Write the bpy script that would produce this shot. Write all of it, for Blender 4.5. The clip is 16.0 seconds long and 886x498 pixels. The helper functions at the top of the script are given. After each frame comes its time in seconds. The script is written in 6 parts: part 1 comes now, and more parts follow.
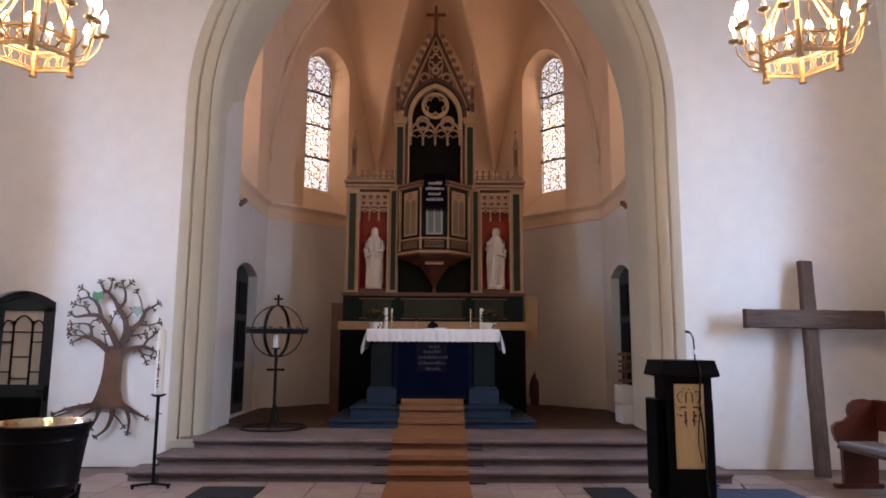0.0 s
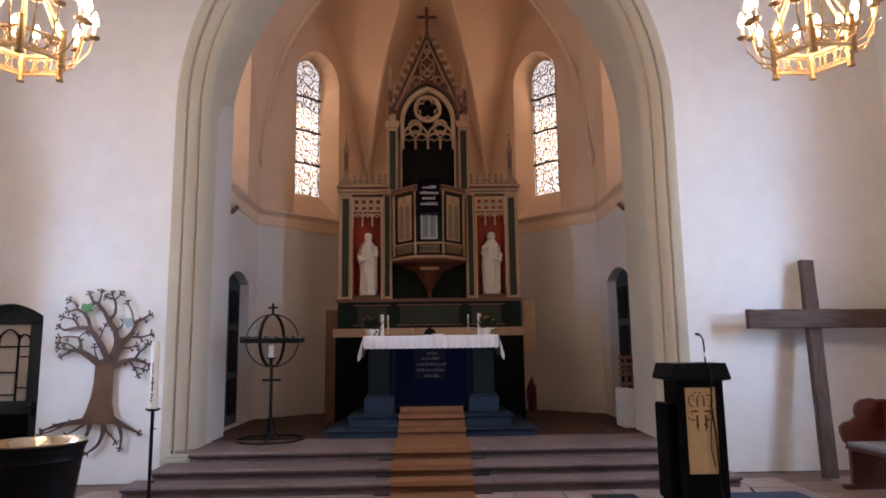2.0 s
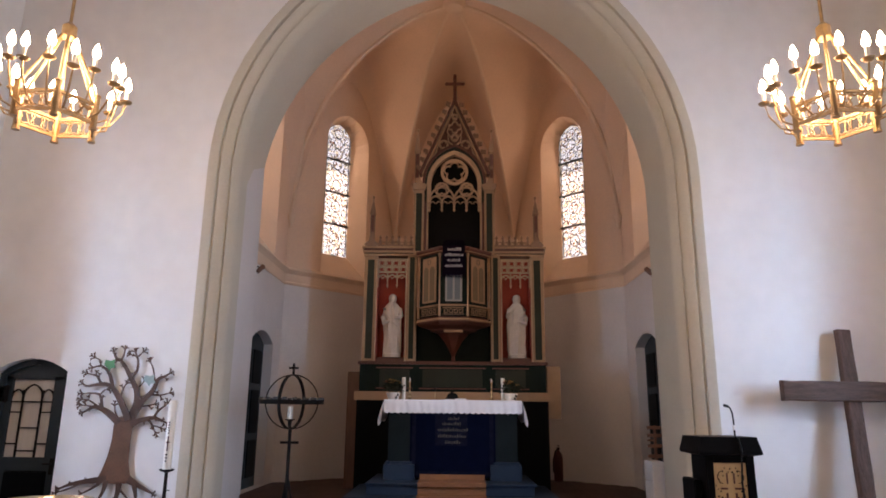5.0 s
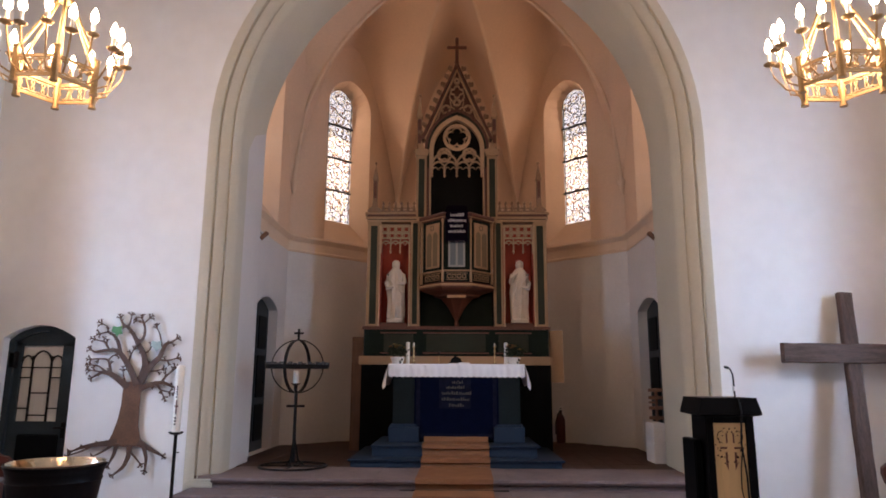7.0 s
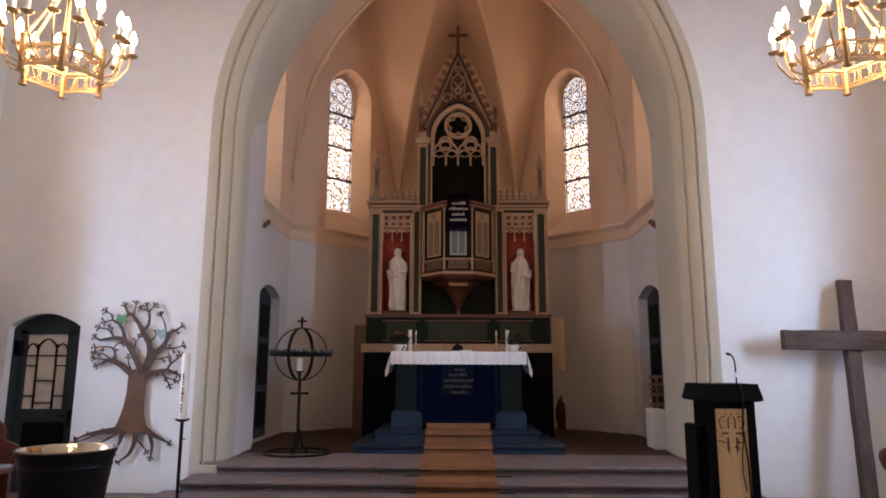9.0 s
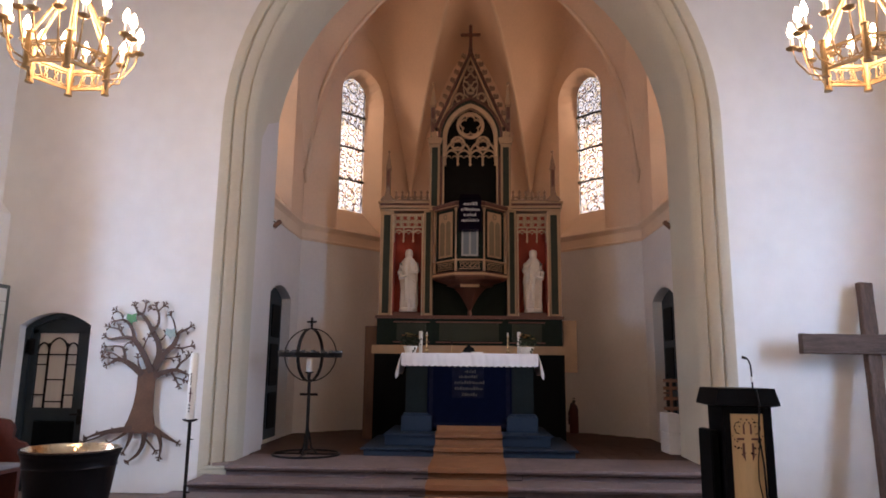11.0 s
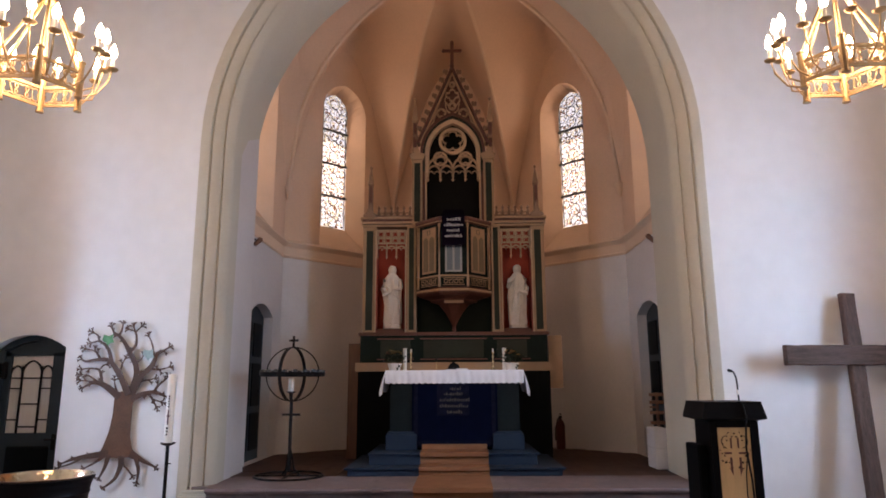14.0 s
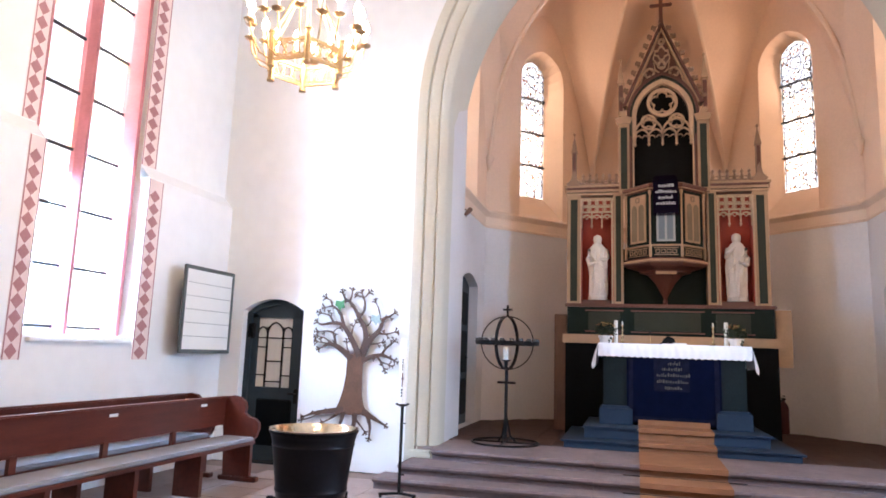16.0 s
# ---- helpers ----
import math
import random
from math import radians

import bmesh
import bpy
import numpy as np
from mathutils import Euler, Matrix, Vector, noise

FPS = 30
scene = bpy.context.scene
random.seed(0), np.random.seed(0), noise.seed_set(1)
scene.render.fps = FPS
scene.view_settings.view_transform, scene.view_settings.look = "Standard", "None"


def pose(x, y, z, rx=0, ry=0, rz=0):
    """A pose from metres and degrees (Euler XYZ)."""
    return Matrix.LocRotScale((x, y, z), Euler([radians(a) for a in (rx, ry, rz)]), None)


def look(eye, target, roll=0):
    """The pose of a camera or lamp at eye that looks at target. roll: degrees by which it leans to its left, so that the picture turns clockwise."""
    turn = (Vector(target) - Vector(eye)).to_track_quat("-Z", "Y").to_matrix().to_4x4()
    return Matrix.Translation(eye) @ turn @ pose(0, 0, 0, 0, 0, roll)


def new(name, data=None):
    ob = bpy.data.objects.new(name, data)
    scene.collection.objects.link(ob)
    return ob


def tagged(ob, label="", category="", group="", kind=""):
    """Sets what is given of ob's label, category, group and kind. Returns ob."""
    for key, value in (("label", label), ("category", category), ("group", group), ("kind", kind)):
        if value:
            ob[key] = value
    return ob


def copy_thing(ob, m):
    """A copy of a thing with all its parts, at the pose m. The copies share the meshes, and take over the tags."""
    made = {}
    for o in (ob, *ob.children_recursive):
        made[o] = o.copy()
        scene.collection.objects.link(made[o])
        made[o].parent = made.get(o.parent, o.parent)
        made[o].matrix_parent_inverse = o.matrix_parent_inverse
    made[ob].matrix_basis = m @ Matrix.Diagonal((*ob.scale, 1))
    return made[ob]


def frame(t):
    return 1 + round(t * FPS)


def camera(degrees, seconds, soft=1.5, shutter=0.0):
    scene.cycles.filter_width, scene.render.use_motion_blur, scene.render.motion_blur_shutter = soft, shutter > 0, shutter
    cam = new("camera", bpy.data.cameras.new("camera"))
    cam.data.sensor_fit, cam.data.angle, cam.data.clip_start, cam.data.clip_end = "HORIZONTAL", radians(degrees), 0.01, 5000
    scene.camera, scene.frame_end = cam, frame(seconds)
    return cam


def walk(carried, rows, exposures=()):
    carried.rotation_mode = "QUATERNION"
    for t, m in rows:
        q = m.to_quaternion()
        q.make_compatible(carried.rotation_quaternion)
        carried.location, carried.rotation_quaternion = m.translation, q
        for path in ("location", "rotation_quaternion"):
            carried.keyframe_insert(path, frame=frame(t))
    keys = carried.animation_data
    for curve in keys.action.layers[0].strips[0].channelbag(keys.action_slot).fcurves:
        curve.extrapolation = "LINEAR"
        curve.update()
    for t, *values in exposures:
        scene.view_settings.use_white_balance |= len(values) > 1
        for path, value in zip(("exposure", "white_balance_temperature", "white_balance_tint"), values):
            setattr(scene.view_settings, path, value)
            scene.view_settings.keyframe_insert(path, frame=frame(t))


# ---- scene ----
cam = camera(67.0, 16.0, soft=1.7)
PATH = [
    (0, (0.021, -0.28, 1.439), (0.036, 1.7, 1.721), 0.3),
    (0.5, (-0.016, -0.254, 1.437), (-0.013, 1.726, 1.72), 0.8),
    (1, (-0.061, -0.211, 1.418), (-0.037, 1.767, 1.713), 0.8),
    (1.5, (-0.085, -0.166, 1.44), (0.008, 1.812, 1.721), -0.1),
    (2, (-0.138, -0.132, 1.461), (-0.079, 1.846, 1.757), -0.8),
    (2.5, (-0.102, -0.102, 1.475), (-0.061, 1.861, 1.857), 0.3),
    (3, (-0.053, -0.095, 1.467), (-0.038, 1.859, 1.895), 0.6),
    (3.5, (-0.03, -0.095, 1.479), (-0.071, 1.846, 1.958), 1.1),
    (4, (-0.032, -0.076, 1.484), (-0.069, 1.865, 1.964), 0.7),
    (6.3, (-0.03, -0.107, 1.462), (-0.068, 1.843, 1.901), 0.4),
    (6.5, (-0.029, -0.1, 1.463), (-0.076, 1.854, 1.887), 0.4),
    (7, (-0.029, -0.1, 1.455), (-0.072, 1.863, 1.835), 0.3),
    (7.5, (-0.043, -0.099, 1.459), (-0.067, 1.869, 1.817), 0.3),
    (8, (-0.046, -0.105, 1.45), (-0.102, 1.864, 1.796), 0.2),
    (8.5, (-0.065, -0.106, 1.456), (-0.111, 1.857, 1.835), 0.1),
    (9, (-0.086, -0.138, 1.446), (-0.123, 1.832, 1.792), 0.2),
    (9.2, (-0.088, -0.16, 1.448), (-0.152, 1.815, 1.761), -0.0),
    (11.5, (-0.022, -0.022, 1.446), (-0.1, 1.944, 1.802), 0.7),
    (12, (-0.006, -0.012, 1.447), (-0.042, 1.962, 1.767), 0.1),
    (12.5, (0.005, -0.004, 1.449), (-0.032, 1.968, 1.781), -0.1),
    (13, (0.008, -0.003, 1.461), (0.008, 1.963, 1.827), -0.2),
    (13.5, (0.013, 0.021, 1.467), (-0.024, 1.971, 1.908), 0.1),
    (14, (-0.02, 0.023, 1.455), (-0.055, 1.982, 1.853), -0.3),
    (14.5, (-0.182, 0.04, 1.441), (-0.355, 2.0, 1.799), 0.2),
    (15, (-0.383, 0.068, 1.449), (-0.638, 2.02, 1.802), -0.9),
    (15.5, (-0.537, 0.074, 1.436), (-0.981, 1.995, 1.77), 1.2),
    (16, (-0.6, 0.07, 1.451), (-1.131, 1.974, 1.756), 2.0),
]
EXPOSURES = [(0.0, 2.44, 7050, 24), (14.2, 2.44, 7050, 24), (14.8, 2.52, 6900, 23), (15.1, 2.74, 6650, 21), (15.4, 3.29, 6400, 19), (15.7, 3.60, 6300, 18), (16.0, 3.66, 6250, 18)]
walk(cam, [(t, look(eye, target, roll)) for t, eye, target, roll in PATH], EXPOSURES)

# ---- light ----
world = bpy.data.worlds.new("sky")
scene.world = world
world.use_nodes = True
_nt = world.node_tree
_bg = _nt.nodes["Background"]
_sky = _nt.nodes.new("ShaderNodeTexSky")
_sky.sky_type = "NISHITA"
_sky.sun_disc = False
_sky.sun_elevation = radians(38)
_sky.sun_rotation = radians(200)
_sky.dust_density = 8.0
_sky.air_density = 0.5
_sky.ozone_density = 0.5
_pale = _nt.nodes.new("ShaderNodeHueSaturation")
_pale.inputs["Saturation"].default_value, _pale.inputs["Value"].default_value = 0.25, 1.5
_nt.links.new(_sky.outputs[0], _pale.inputs["Color"])
_nt.links.new(_pale.outputs[0], _bg.inputs[0])
_bg.inputs[1].default_value = 0.10


def sun_lamp():
    d = bpy.data.lights.new("sun", "SUN")
    d.energy, d.angle, d.color = 1.0, radians(12), (1.0, 0.95, 0.88)
    new("sun", d).matrix_world = look((0, 0, 30), (0 - 30 * math.sin(radians(200)) * 0.8, 30 * 0.8, 6))


sun_lamp()


def window_lamp(name, place, target, w, h, power, colour):
    """Area lamp at a window, for its sky light or for fill."""
    d = bpy.data.lights.new(name, "AREA")
    d.shape, d.size, d.size_y = "RECTANGLE", w, h
    d.energy, d.color = power, colour
    new(name, d).matrix_world = look(place, target)


SKYBLUE = (0.38, 0.66, 1.0)
FILL_WARM = (1.0, 0.83, 0.68)
WARMDAY = (1.0, 0.74, 0.56)
window_lamp("skylight_left", (-6.36, 5.12, 2.5), (-5.6, 7.4, 1.0), 0.42, 1.8, 46, SKYBLUE)
window_lamp("skylight_right", (6.24, 5.12, 2.7), (-3.0, 8.0, 0.8), 0.6, 2.2, 44, SKYBLUE)
# added fill at the unseen rear windows, left one warm, right one bluish
window_lamp("fill_left_back", (-6.18, 0.48, 4.8), (0, 3.0, 1.0), 1.25, 3.4, 8, FILL_WARM)
window_lamp("fill_right_back", (6.06, 0.48, 3.6), (-2, 3.4, 1.0), 1.25, 3.4, 17, (0.62, 0.82, 1.0))
# apse windows: daylight through amber glass
window_lamp("skylight_apse_left", (-2.415, 12.505, 5.7), (0.2, 9.8, 5.2), 0.5, 2.3, 2.6, WARMDAY)
window_lamp("skylight_apse_right", (2.335, 12.505, 5.7), (-0.3, 9.8, 5.2), 0.5, 2.3, 2.6, WARMDAY)
window_lamp("skylight_apse_side_left", (-3.40, 10.10, 5.7), (0.0, 10.3, 5.4), 0.5, 2.3, 2.6, WARMDAY)
window_lamp("skylight_apse_side_right", (3.32, 10.10, 5.7), (0.0, 10.3, 5.4), 0.5, 2.3, 2.6, WARMDAY)


def chandelier_glow(name, x, y, z):
    d = bpy.data.lights.new(name, "POINT")
    d.energy, d.color, d.shadow_soft_size = 13, (1.0, 0.64, 0.36), 0.36
    new(name, d).location = (x, y, z)


chandelier_glow("chandelier_glow_left", -2.86, 4.25, 3.90)
chandelier_glow("chandelier_glow_right", 2.61, 4.25, 3.90)


# ---- materials ----
def material(name, base, rough=0.6, metal=0.0, var=0.12, scale=3.0, fine=40.0, bump=0.1, spec=0.5, second=None, stretch=(1, 1, 1), dist=0.01):
    m = bpy.data.materials.new(name)
    m.use_nodes = True
    nt = m.node_tree
    b = nt.nodes["Principled BSDF"]
    tc = nt.nodes.new("ShaderNodeTexCoord")
    mp = nt.nodes.new("ShaderNodeMapping")
    mp.inputs["Scale"].default_value = stretch
    n1 = nt.nodes.new("ShaderNodeTexNoise")
    n1.inputs["Scale"].default_value, n1.inputs["Detail"].default_value = scale, 5
    n2 = nt.nodes.new("ShaderNodeTexNoise")
    n2.inputs["Scale"].default_value, n2.inputs["Detail"].default_value = fine, 4
    nt.links.new(tc.outputs["Object"], mp.inputs[0])
    nt.links.new(mp.outputs[0], n1.inputs["Vector"])
    nt.links.new(mp.outputs[0], n2.inputs["Vector"])
    mix = nt.nodes.new("ShaderNodeMath")
    mix.operation = "MULTIPLY_ADD"
    mix.inputs[1].default_value = 0.4
    nt.links.new(n2.outputs[0], mix.inputs[0])
    half = nt.nodes.new("ShaderNodeMath")
    half.operation = "MULTIPLY"
    half.inputs[1].default_value = 0.6
    nt.links.new(n1.outputs[0], half.inputs[0])
    nt.links.new(half.outputs[0], mix.inputs[2])
    ramp = nt.nodes.new("ShaderNodeValToRGB")
    ramp.color_ramp.elements[0].position, ramp.color_ramp.elements[1].position = 0.32, 0.68
    lo = second if second else tuple(c * (1 - var) for c in base)
    hi = tuple(min(1, c * (1 + var * 0.6)) for c in base)
    ramp.color_ramp.elements[0].color, ramp.color_ramp.elements[1].color = (*lo, 1), (*hi, 1)
    nt.links.new(mix.outputs[0], ramp.inputs[0])
    nt.links.new(ramp.outputs[0], b.inputs["Base Color"])
    b.inputs["Roughness"].default_value, b.inputs["Metallic"].default_value = rough, metal
    b.inputs["Specular IOR Level"].default_value = spec
    if bump:
        bp = nt.nodes.new("ShaderNodeBump")
        bp.inputs["Strength"].default_value, bp.inputs["Distance"].default_value = bump, dist
        nt.links.new(mix.outputs[0], bp.inputs["Height"])
        nt.links.new(bp.outputs[0], b.inputs["Normal"])
    return m


def piece_material(name, base, rough=0.7, spread=0.25, fine=30.0, bump=0.25):
    """As material(), each piece a little lighter or darker."""
    m = material(name, base, rough, var=0.2, scale=4.0, fine=fine, bump=bump)
    nt = m.node_tree
    b = nt.nodes["Principled BSDF"]
    ramp = [n for n in nt.nodes if n.bl_idname == "ShaderNodeValToRGB"][0]
    info = nt.nodes.new("ShaderNodeObjectInfo")
    rng = nt.nodes.new("ShaderNodeMapRange")
    rng.inputs["To Min"].default_value, rng.inputs["To Max"].default_value = 1 - spread, 1 + spread * 0.6
    nt.links.new(info.outputs["Random"], rng.inputs["Value"])
    hsv = nt.nodes.new("ShaderNodeHueSaturation")
    nt.links.new(ramp.outputs[0], hsv.inputs["Color"])
    nt.links.new(rng.outputs[0], hsv.inputs["Value"])
    nt.links.new(hsv.outputs[0], b.inputs["Base Color"])
    return m


def emission_material(name, colour, strength):
    m = bpy.data.materials.new(name)
    m.use_nodes = True
    b = m.node_tree.nodes["Principled BSDF"]
    b.inputs["Base Color"].default_value = (*colour, 1)
    b.inputs["Emission Color"].default_value = (*colour, 1)
    b.inputs["Emission Strength"].default_value = strength
    return m


def stained_glass(name, scale, tint, dark, deep, frost=0.35, line=0.09, shade=0.015):
    """Painted and leaded glass through which the sky shows."""
    m = bpy.data.materials.new(name)
    m.use_nodes = True
    nt = m.node_tree
    nt.nodes.remove(nt.nodes["Principled BSDF"])
    out = nt.nodes["Material Output"]
    tc = nt.nodes.new("ShaderNodeTexCoord")
    v = nt.nodes.new("ShaderNodeTexVoronoi")
    v.feature = "DISTANCE_TO_EDGE"
    v.inputs["Scale"].default_value = scale
    v2 = nt.nodes.new("ShaderNodeTexVoronoi")
    v2.inputs["Scale"].default_value = scale
    nt.links.new(tc.outputs["Object"], v.inputs["Vector"])
    nt.links.new(tc.outputs["Object"], v2.inputs["Vector"])
    lead = nt.nodes.new("ShaderNodeValToRGB")
    lead.color_ramp.elements[0].position, lead.color_ramp.elements[1].position = line * 0.4, line
    lead.color_ramp.elements[0].color, lead.color_ramp.elements[1].color = (shade, shade, shade, 1), (1, 1, 1, 1)
    nt.links.new(v.outputs["Distance"], lead.inputs[0])
    sep = nt.nodes.new("ShaderNodeSeparateColor")
    nt.links.new(v2.outputs["Color"], sep.inputs[0])
    hue = nt.nodes.new("ShaderNodeValToRGB")
    hue.color_ramp.interpolation = "CONSTANT"
    stops = ((0.0, (1, 1, 1)), (0.56, tint), (0.72, (0.98, 0.86, 0.6)), (0.86, dark), (0.94, deep))
    hue.color_ramp.elements[0].color = (1, 1, 1, 1)
    hue.color_ramp.elements[1].position, hue.color_ramp.elements[1].color = stops[4][0], (*stops[4][1], 1)
    for p, c in stops[1:4]:
        hue.color_ramp.elements.new(p).color = (*c, 1)
    nt.links.new(sep.outputs[0], hue.inputs[0])
    mul = nt.nodes.new("ShaderNodeMix")
    mul.data_type, mul.blend_type = "RGBA", "MULTIPLY"
    mul.inputs[0].default_value = 1.0
    nt.links.new(lead.outputs[0], mul.inputs[6])
    nt.links.new(hue.outputs[0], mul.inputs[7])
    tr = nt.nodes.new("ShaderNodeBsdfTransparent")
    tl = nt.nodes.new("ShaderNodeBsdfTranslucent")
    nt.links.new(mul.outputs[2], tr.inputs[0])
    nt.links.new(mul.outputs[2], tl.inputs[0])
    mx = nt.nodes.new("ShaderNodeMixShader")
    mx.inputs[0].default_value = frost
    nt.links.new(tr.outputs[0], mx.inputs[1])
    nt.links.new(tl.outputs[0], mx.inputs[2])
    nt.links.new(mx.outputs[0], out.inputs[0])
    return m


M_WALL = material("white_limewash", (0.78, 0.78, 0.77), 0.9, var=0.07, scale=0.5, fine=5, bump=0.05, spec=0.2, dist=0.02)
M_ARCH = material("sage_grey_paint", (0.56, 0.525, 0.43), 0.85, var=0.07, scale=1.2, fine=30, bump=0.1, spec=0.2)
M_APSE_LOW = material("grey_white_limewash", (0.66, 0.63, 0.61), 0.9, var=0.08, scale=1.0, fine=25, bump=0.12, spec=0.2)
M_APSE_HIGH = material("apricot_limewash", (0.74, 0.54, 0.39), 0.9, var=0.08, scale=0.9, fine=25, bump=0.12, spec=0.2)
M_RIB = material("cream_rib_paint", (0.74, 0.56, 0.41), 0.85, var=0.06, bump=0.08, spec=0.2)
M_STONE = material("red_sandstone", (0.178, 0.130, 0.128), 0.75, var=0.3, scale=2.0, fine=18, bump=0.25)
M_TILE = piece_material("sandstone_slab", (0.33, 0.24, 0.215), 0.6, 0.16)
M_JOINT = material("dark_mortar", (0.22, 0.165, 0.145), 0.9)
M_BROWN_FLOOR = piece_material("brown_clay_tile", (0.062, 0.030, 0.021), 0.6, 0.2)
M_BROWN_FLOOR.node_tree.nodes["Principled BSDF"].inputs["Specular IOR Level"].default_value = 0.2
M_CARPET = material("ochre_coir_carpet", (0.27, 0.125, 0.062), 0.95, var=0.15, scale=6, fine=220, bump=0.5, spec=0.1)
M_BLUE = material("slate_blue_paint", (0.021, 0.037, 0.063), 0.5, var=0.15, scale=3, fine=30, bump=0.08, spec=0.15)
M_GREY_BLUE = material("pale_blue_grey_paint", (0.16, 0.20, 0.23), 0.5, var=0.15, bump=0.08)
M_GREEN = material("dark_green_paint", (0.011, 0.018, 0.015), 0.45, var=0.2, bump=0.06, spec=0.07)
M_GREEN2 = material("moss_green_panel", (0.030, 0.036, 0.026), 0.45, var=0.2, bump=0.06, spec=0.15)
M_ALTAR_GREEN = material("slate_green_paint", (0.012, 0.018, 0.020), 0.5, var=0.2, bump=0.06, spec=0.07)
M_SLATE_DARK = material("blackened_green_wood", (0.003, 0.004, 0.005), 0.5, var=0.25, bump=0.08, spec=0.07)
M_CREAM = material("cream_painted_wood", (0.40, 0.255, 0.15), 0.55, var=0.14, scale=6, bump=0.06)
M_TRACERY = material("pale_stone_paint", (0.53, 0.365, 0.235), 0.6, var=0.12, scale=8, bump=0.06)
M_BROWN = material("brown_wood", (0.16, 0.075, 0.045), 0.5, var=0.25, scale=4, fine=30, bump=0.12, stretch=(6, 1, 1))
M_BROWN_TRIM = material("red_brown_trim", (0.115, 0.040, 0.026), 0.5, var=0.2, bump=0.06)
M_RED = material("vermilion_paint", (0.42, 0.048, 0.022), 0.6, var=0.15, scale=4, bump=0.06)
# for small black parts, and for sheets that stand for shaded depth
M_BLACK = material("black_paint_and_shade", (0.012, 0.012, 0.012), 0.7, var=0.2, bump=0, spec=0.07)
M_STATUE = material("white_plaster", (0.72, 0.64, 0.56), 0.7, var=0.1, scale=8, fine=60, bump=0.1)
M_LINEN = material("white_linen", (0.80, 0.80, 0.82), 0.9, var=0.05, scale=6, fine=150, bump=0.2, spec=0.1)
M_FRONTAL = material("navy_wool", (0.002, 0.004, 0.016), 0.95, var=0.2, scale=8, fine=300, bump=0.3, spec=0.04)
M_FRONTAL_EDGE = material("dull_navy_border", (0.009, 0.010, 0.022), 0.95, var=0.4, scale=14, fine=200, bump=0.3, spec=0.04)
M_PURPLE = material("violet_black_velvet", (0.007, 0.004, 0.010), 0.95, var=0.2, bump=0.2, spec=0.04)
M_LETTER = material("pale_stitching", (0.55, 0.52, 0.48), 0.8, bump=0)
M_LETTER2 = material("gold_stitching", (0.075, 0.07, 0.055), 0.8, bump=0)
M_IRON = material("black_iron", (0.018, 0.016, 0.016), 0.5, metal=0.6, var=0.3, scale=10, bump=0.15, spec=0.15)
M_STEEL = material("brown_cut_steel", (0.090, 0.043, 0.026), 0.6, metal=0.15, var=0.4, scale=7, fine=50, bump=0.15)
M_RUST = material("rust_brown_trunk", (0.14, 0.062, 0.031), 0.65, metal=0.1, var=0.35, scale=7, fine=50, bump=0.2)
M_WAX = material("white_wax", (0.80, 0.78, 0.72), 0.45, var=0.03, bump=0.02)
M_BRASS = material("polished_brass", (0.85, 0.68, 0.40), 0.10, metal=1.0, var=0.15, scale=14, bump=0.05)
M_BOWL = material("hammered_brass", (0.84, 0.74, 0.55), 0.07, metal=1.0, var=0.25, scale=9, fine=22, bump=0.3, dist=0.03)
M_GILT = material("gilded_brass", (0.44, 0.31, 0.17), 0.35, metal=0.75, var=0.2, scale=12, bump=0.08)
M_BRONZE = material("black_bronze", (0.007, 0.007, 0.009), 0.4, metal=0.35, var=0.3, scale=5, bump=0.1, spec=0.15)
M_DOOR = material("black_green_door", (0.026, 0.038, 0.046), 0.45, var=0.2, bump=0.06, spec=0.2)
M_OAK = material("weathered_oak", (0.105, 0.065, 0.052), 0.85, var=0.5, scale=3, fine=14, bump=0.6, stretch=(9, 9, 1.2), dist=0.02)
M_OAK_X = material("weathered_oak_beam", (0.105, 0.065, 0.052), 0.85, var=0.5, scale=3, fine=14, bump=0.6, stretch=(1.2, 9, 9), dist=0.02)
M_PEW = material("red_brown_varnish", (0.092, 0.020, 0.011), 0.35, var=0.3, scale=3, fine=22, bump=0.06, stretch=(7, 1, 7), spec=0.4)
M_CUSHION = material("grey_felt", (0.26, 0.26, 0.285), 0.95, var=0.12, scale=8, fine=200, bump=0.3, spec=0.1)
M_LECTERN = material("black_stained_wood", (0.005, 0.005, 0.006), 0.4, var=0.3, bump=0.05, spec=0.07)
M_PANEL = material("pale_maple_panel", (0.60, 0.42, 0.21), 0.5, var=0.1, scale=4, bump=0.04, stretch=(6, 6, 1))
M_TEAL = material("teal_cloth", (0.03, 0.12, 0.16), 0.9, bump=0.1)
M_PLASTIC = material("black_plastic", (0.012, 0.012, 0.012), 0.45, bump=0, spec=0.15)
M_MAT = material("anthracite_mat", (0.030, 0.032, 0.038), 0.95, var=0.2, fine=200, bump=0.4, spec=0.1)
M_MAT_BLUE = material("grey_blue_carpet", (0.06, 0.075, 0.12), 0.95, var=0.2, fine=200, bump=0.4, spec=0.1)
M_BOARD = material("white_board_paint", (0.74, 0.74, 0.70), 0.6, var=0.04, bump=0.02)
M_FRAME = material("grey_green_frame", (0.085, 0.10, 0.095), 0.5, var=0.15, bump=0.05)
M_PINK = material("rose_painted_stone", (0.44, 0.16, 0.165), 0.8, var=0.14, scale=4, bump=0.12)
M_DIAMOND = material("dark_rose_paint", (0.40, 0.19, 0.19), 0.85, var=0.15, bump=0.05)
M_PALE_PINK = material("pale_rose_paint", (0.74, 0.60, 0.57), 0.85, var=0.06, bump=0.05)
M_LEAD = material("dark_window_bar", (0.02, 0.02, 0.02), 0.6, bump=0)
M_LEAF = material("green_leaf", (0.022, 0.036, 0.014), 0.6, var=0.4, scale=20, bump=0.1)
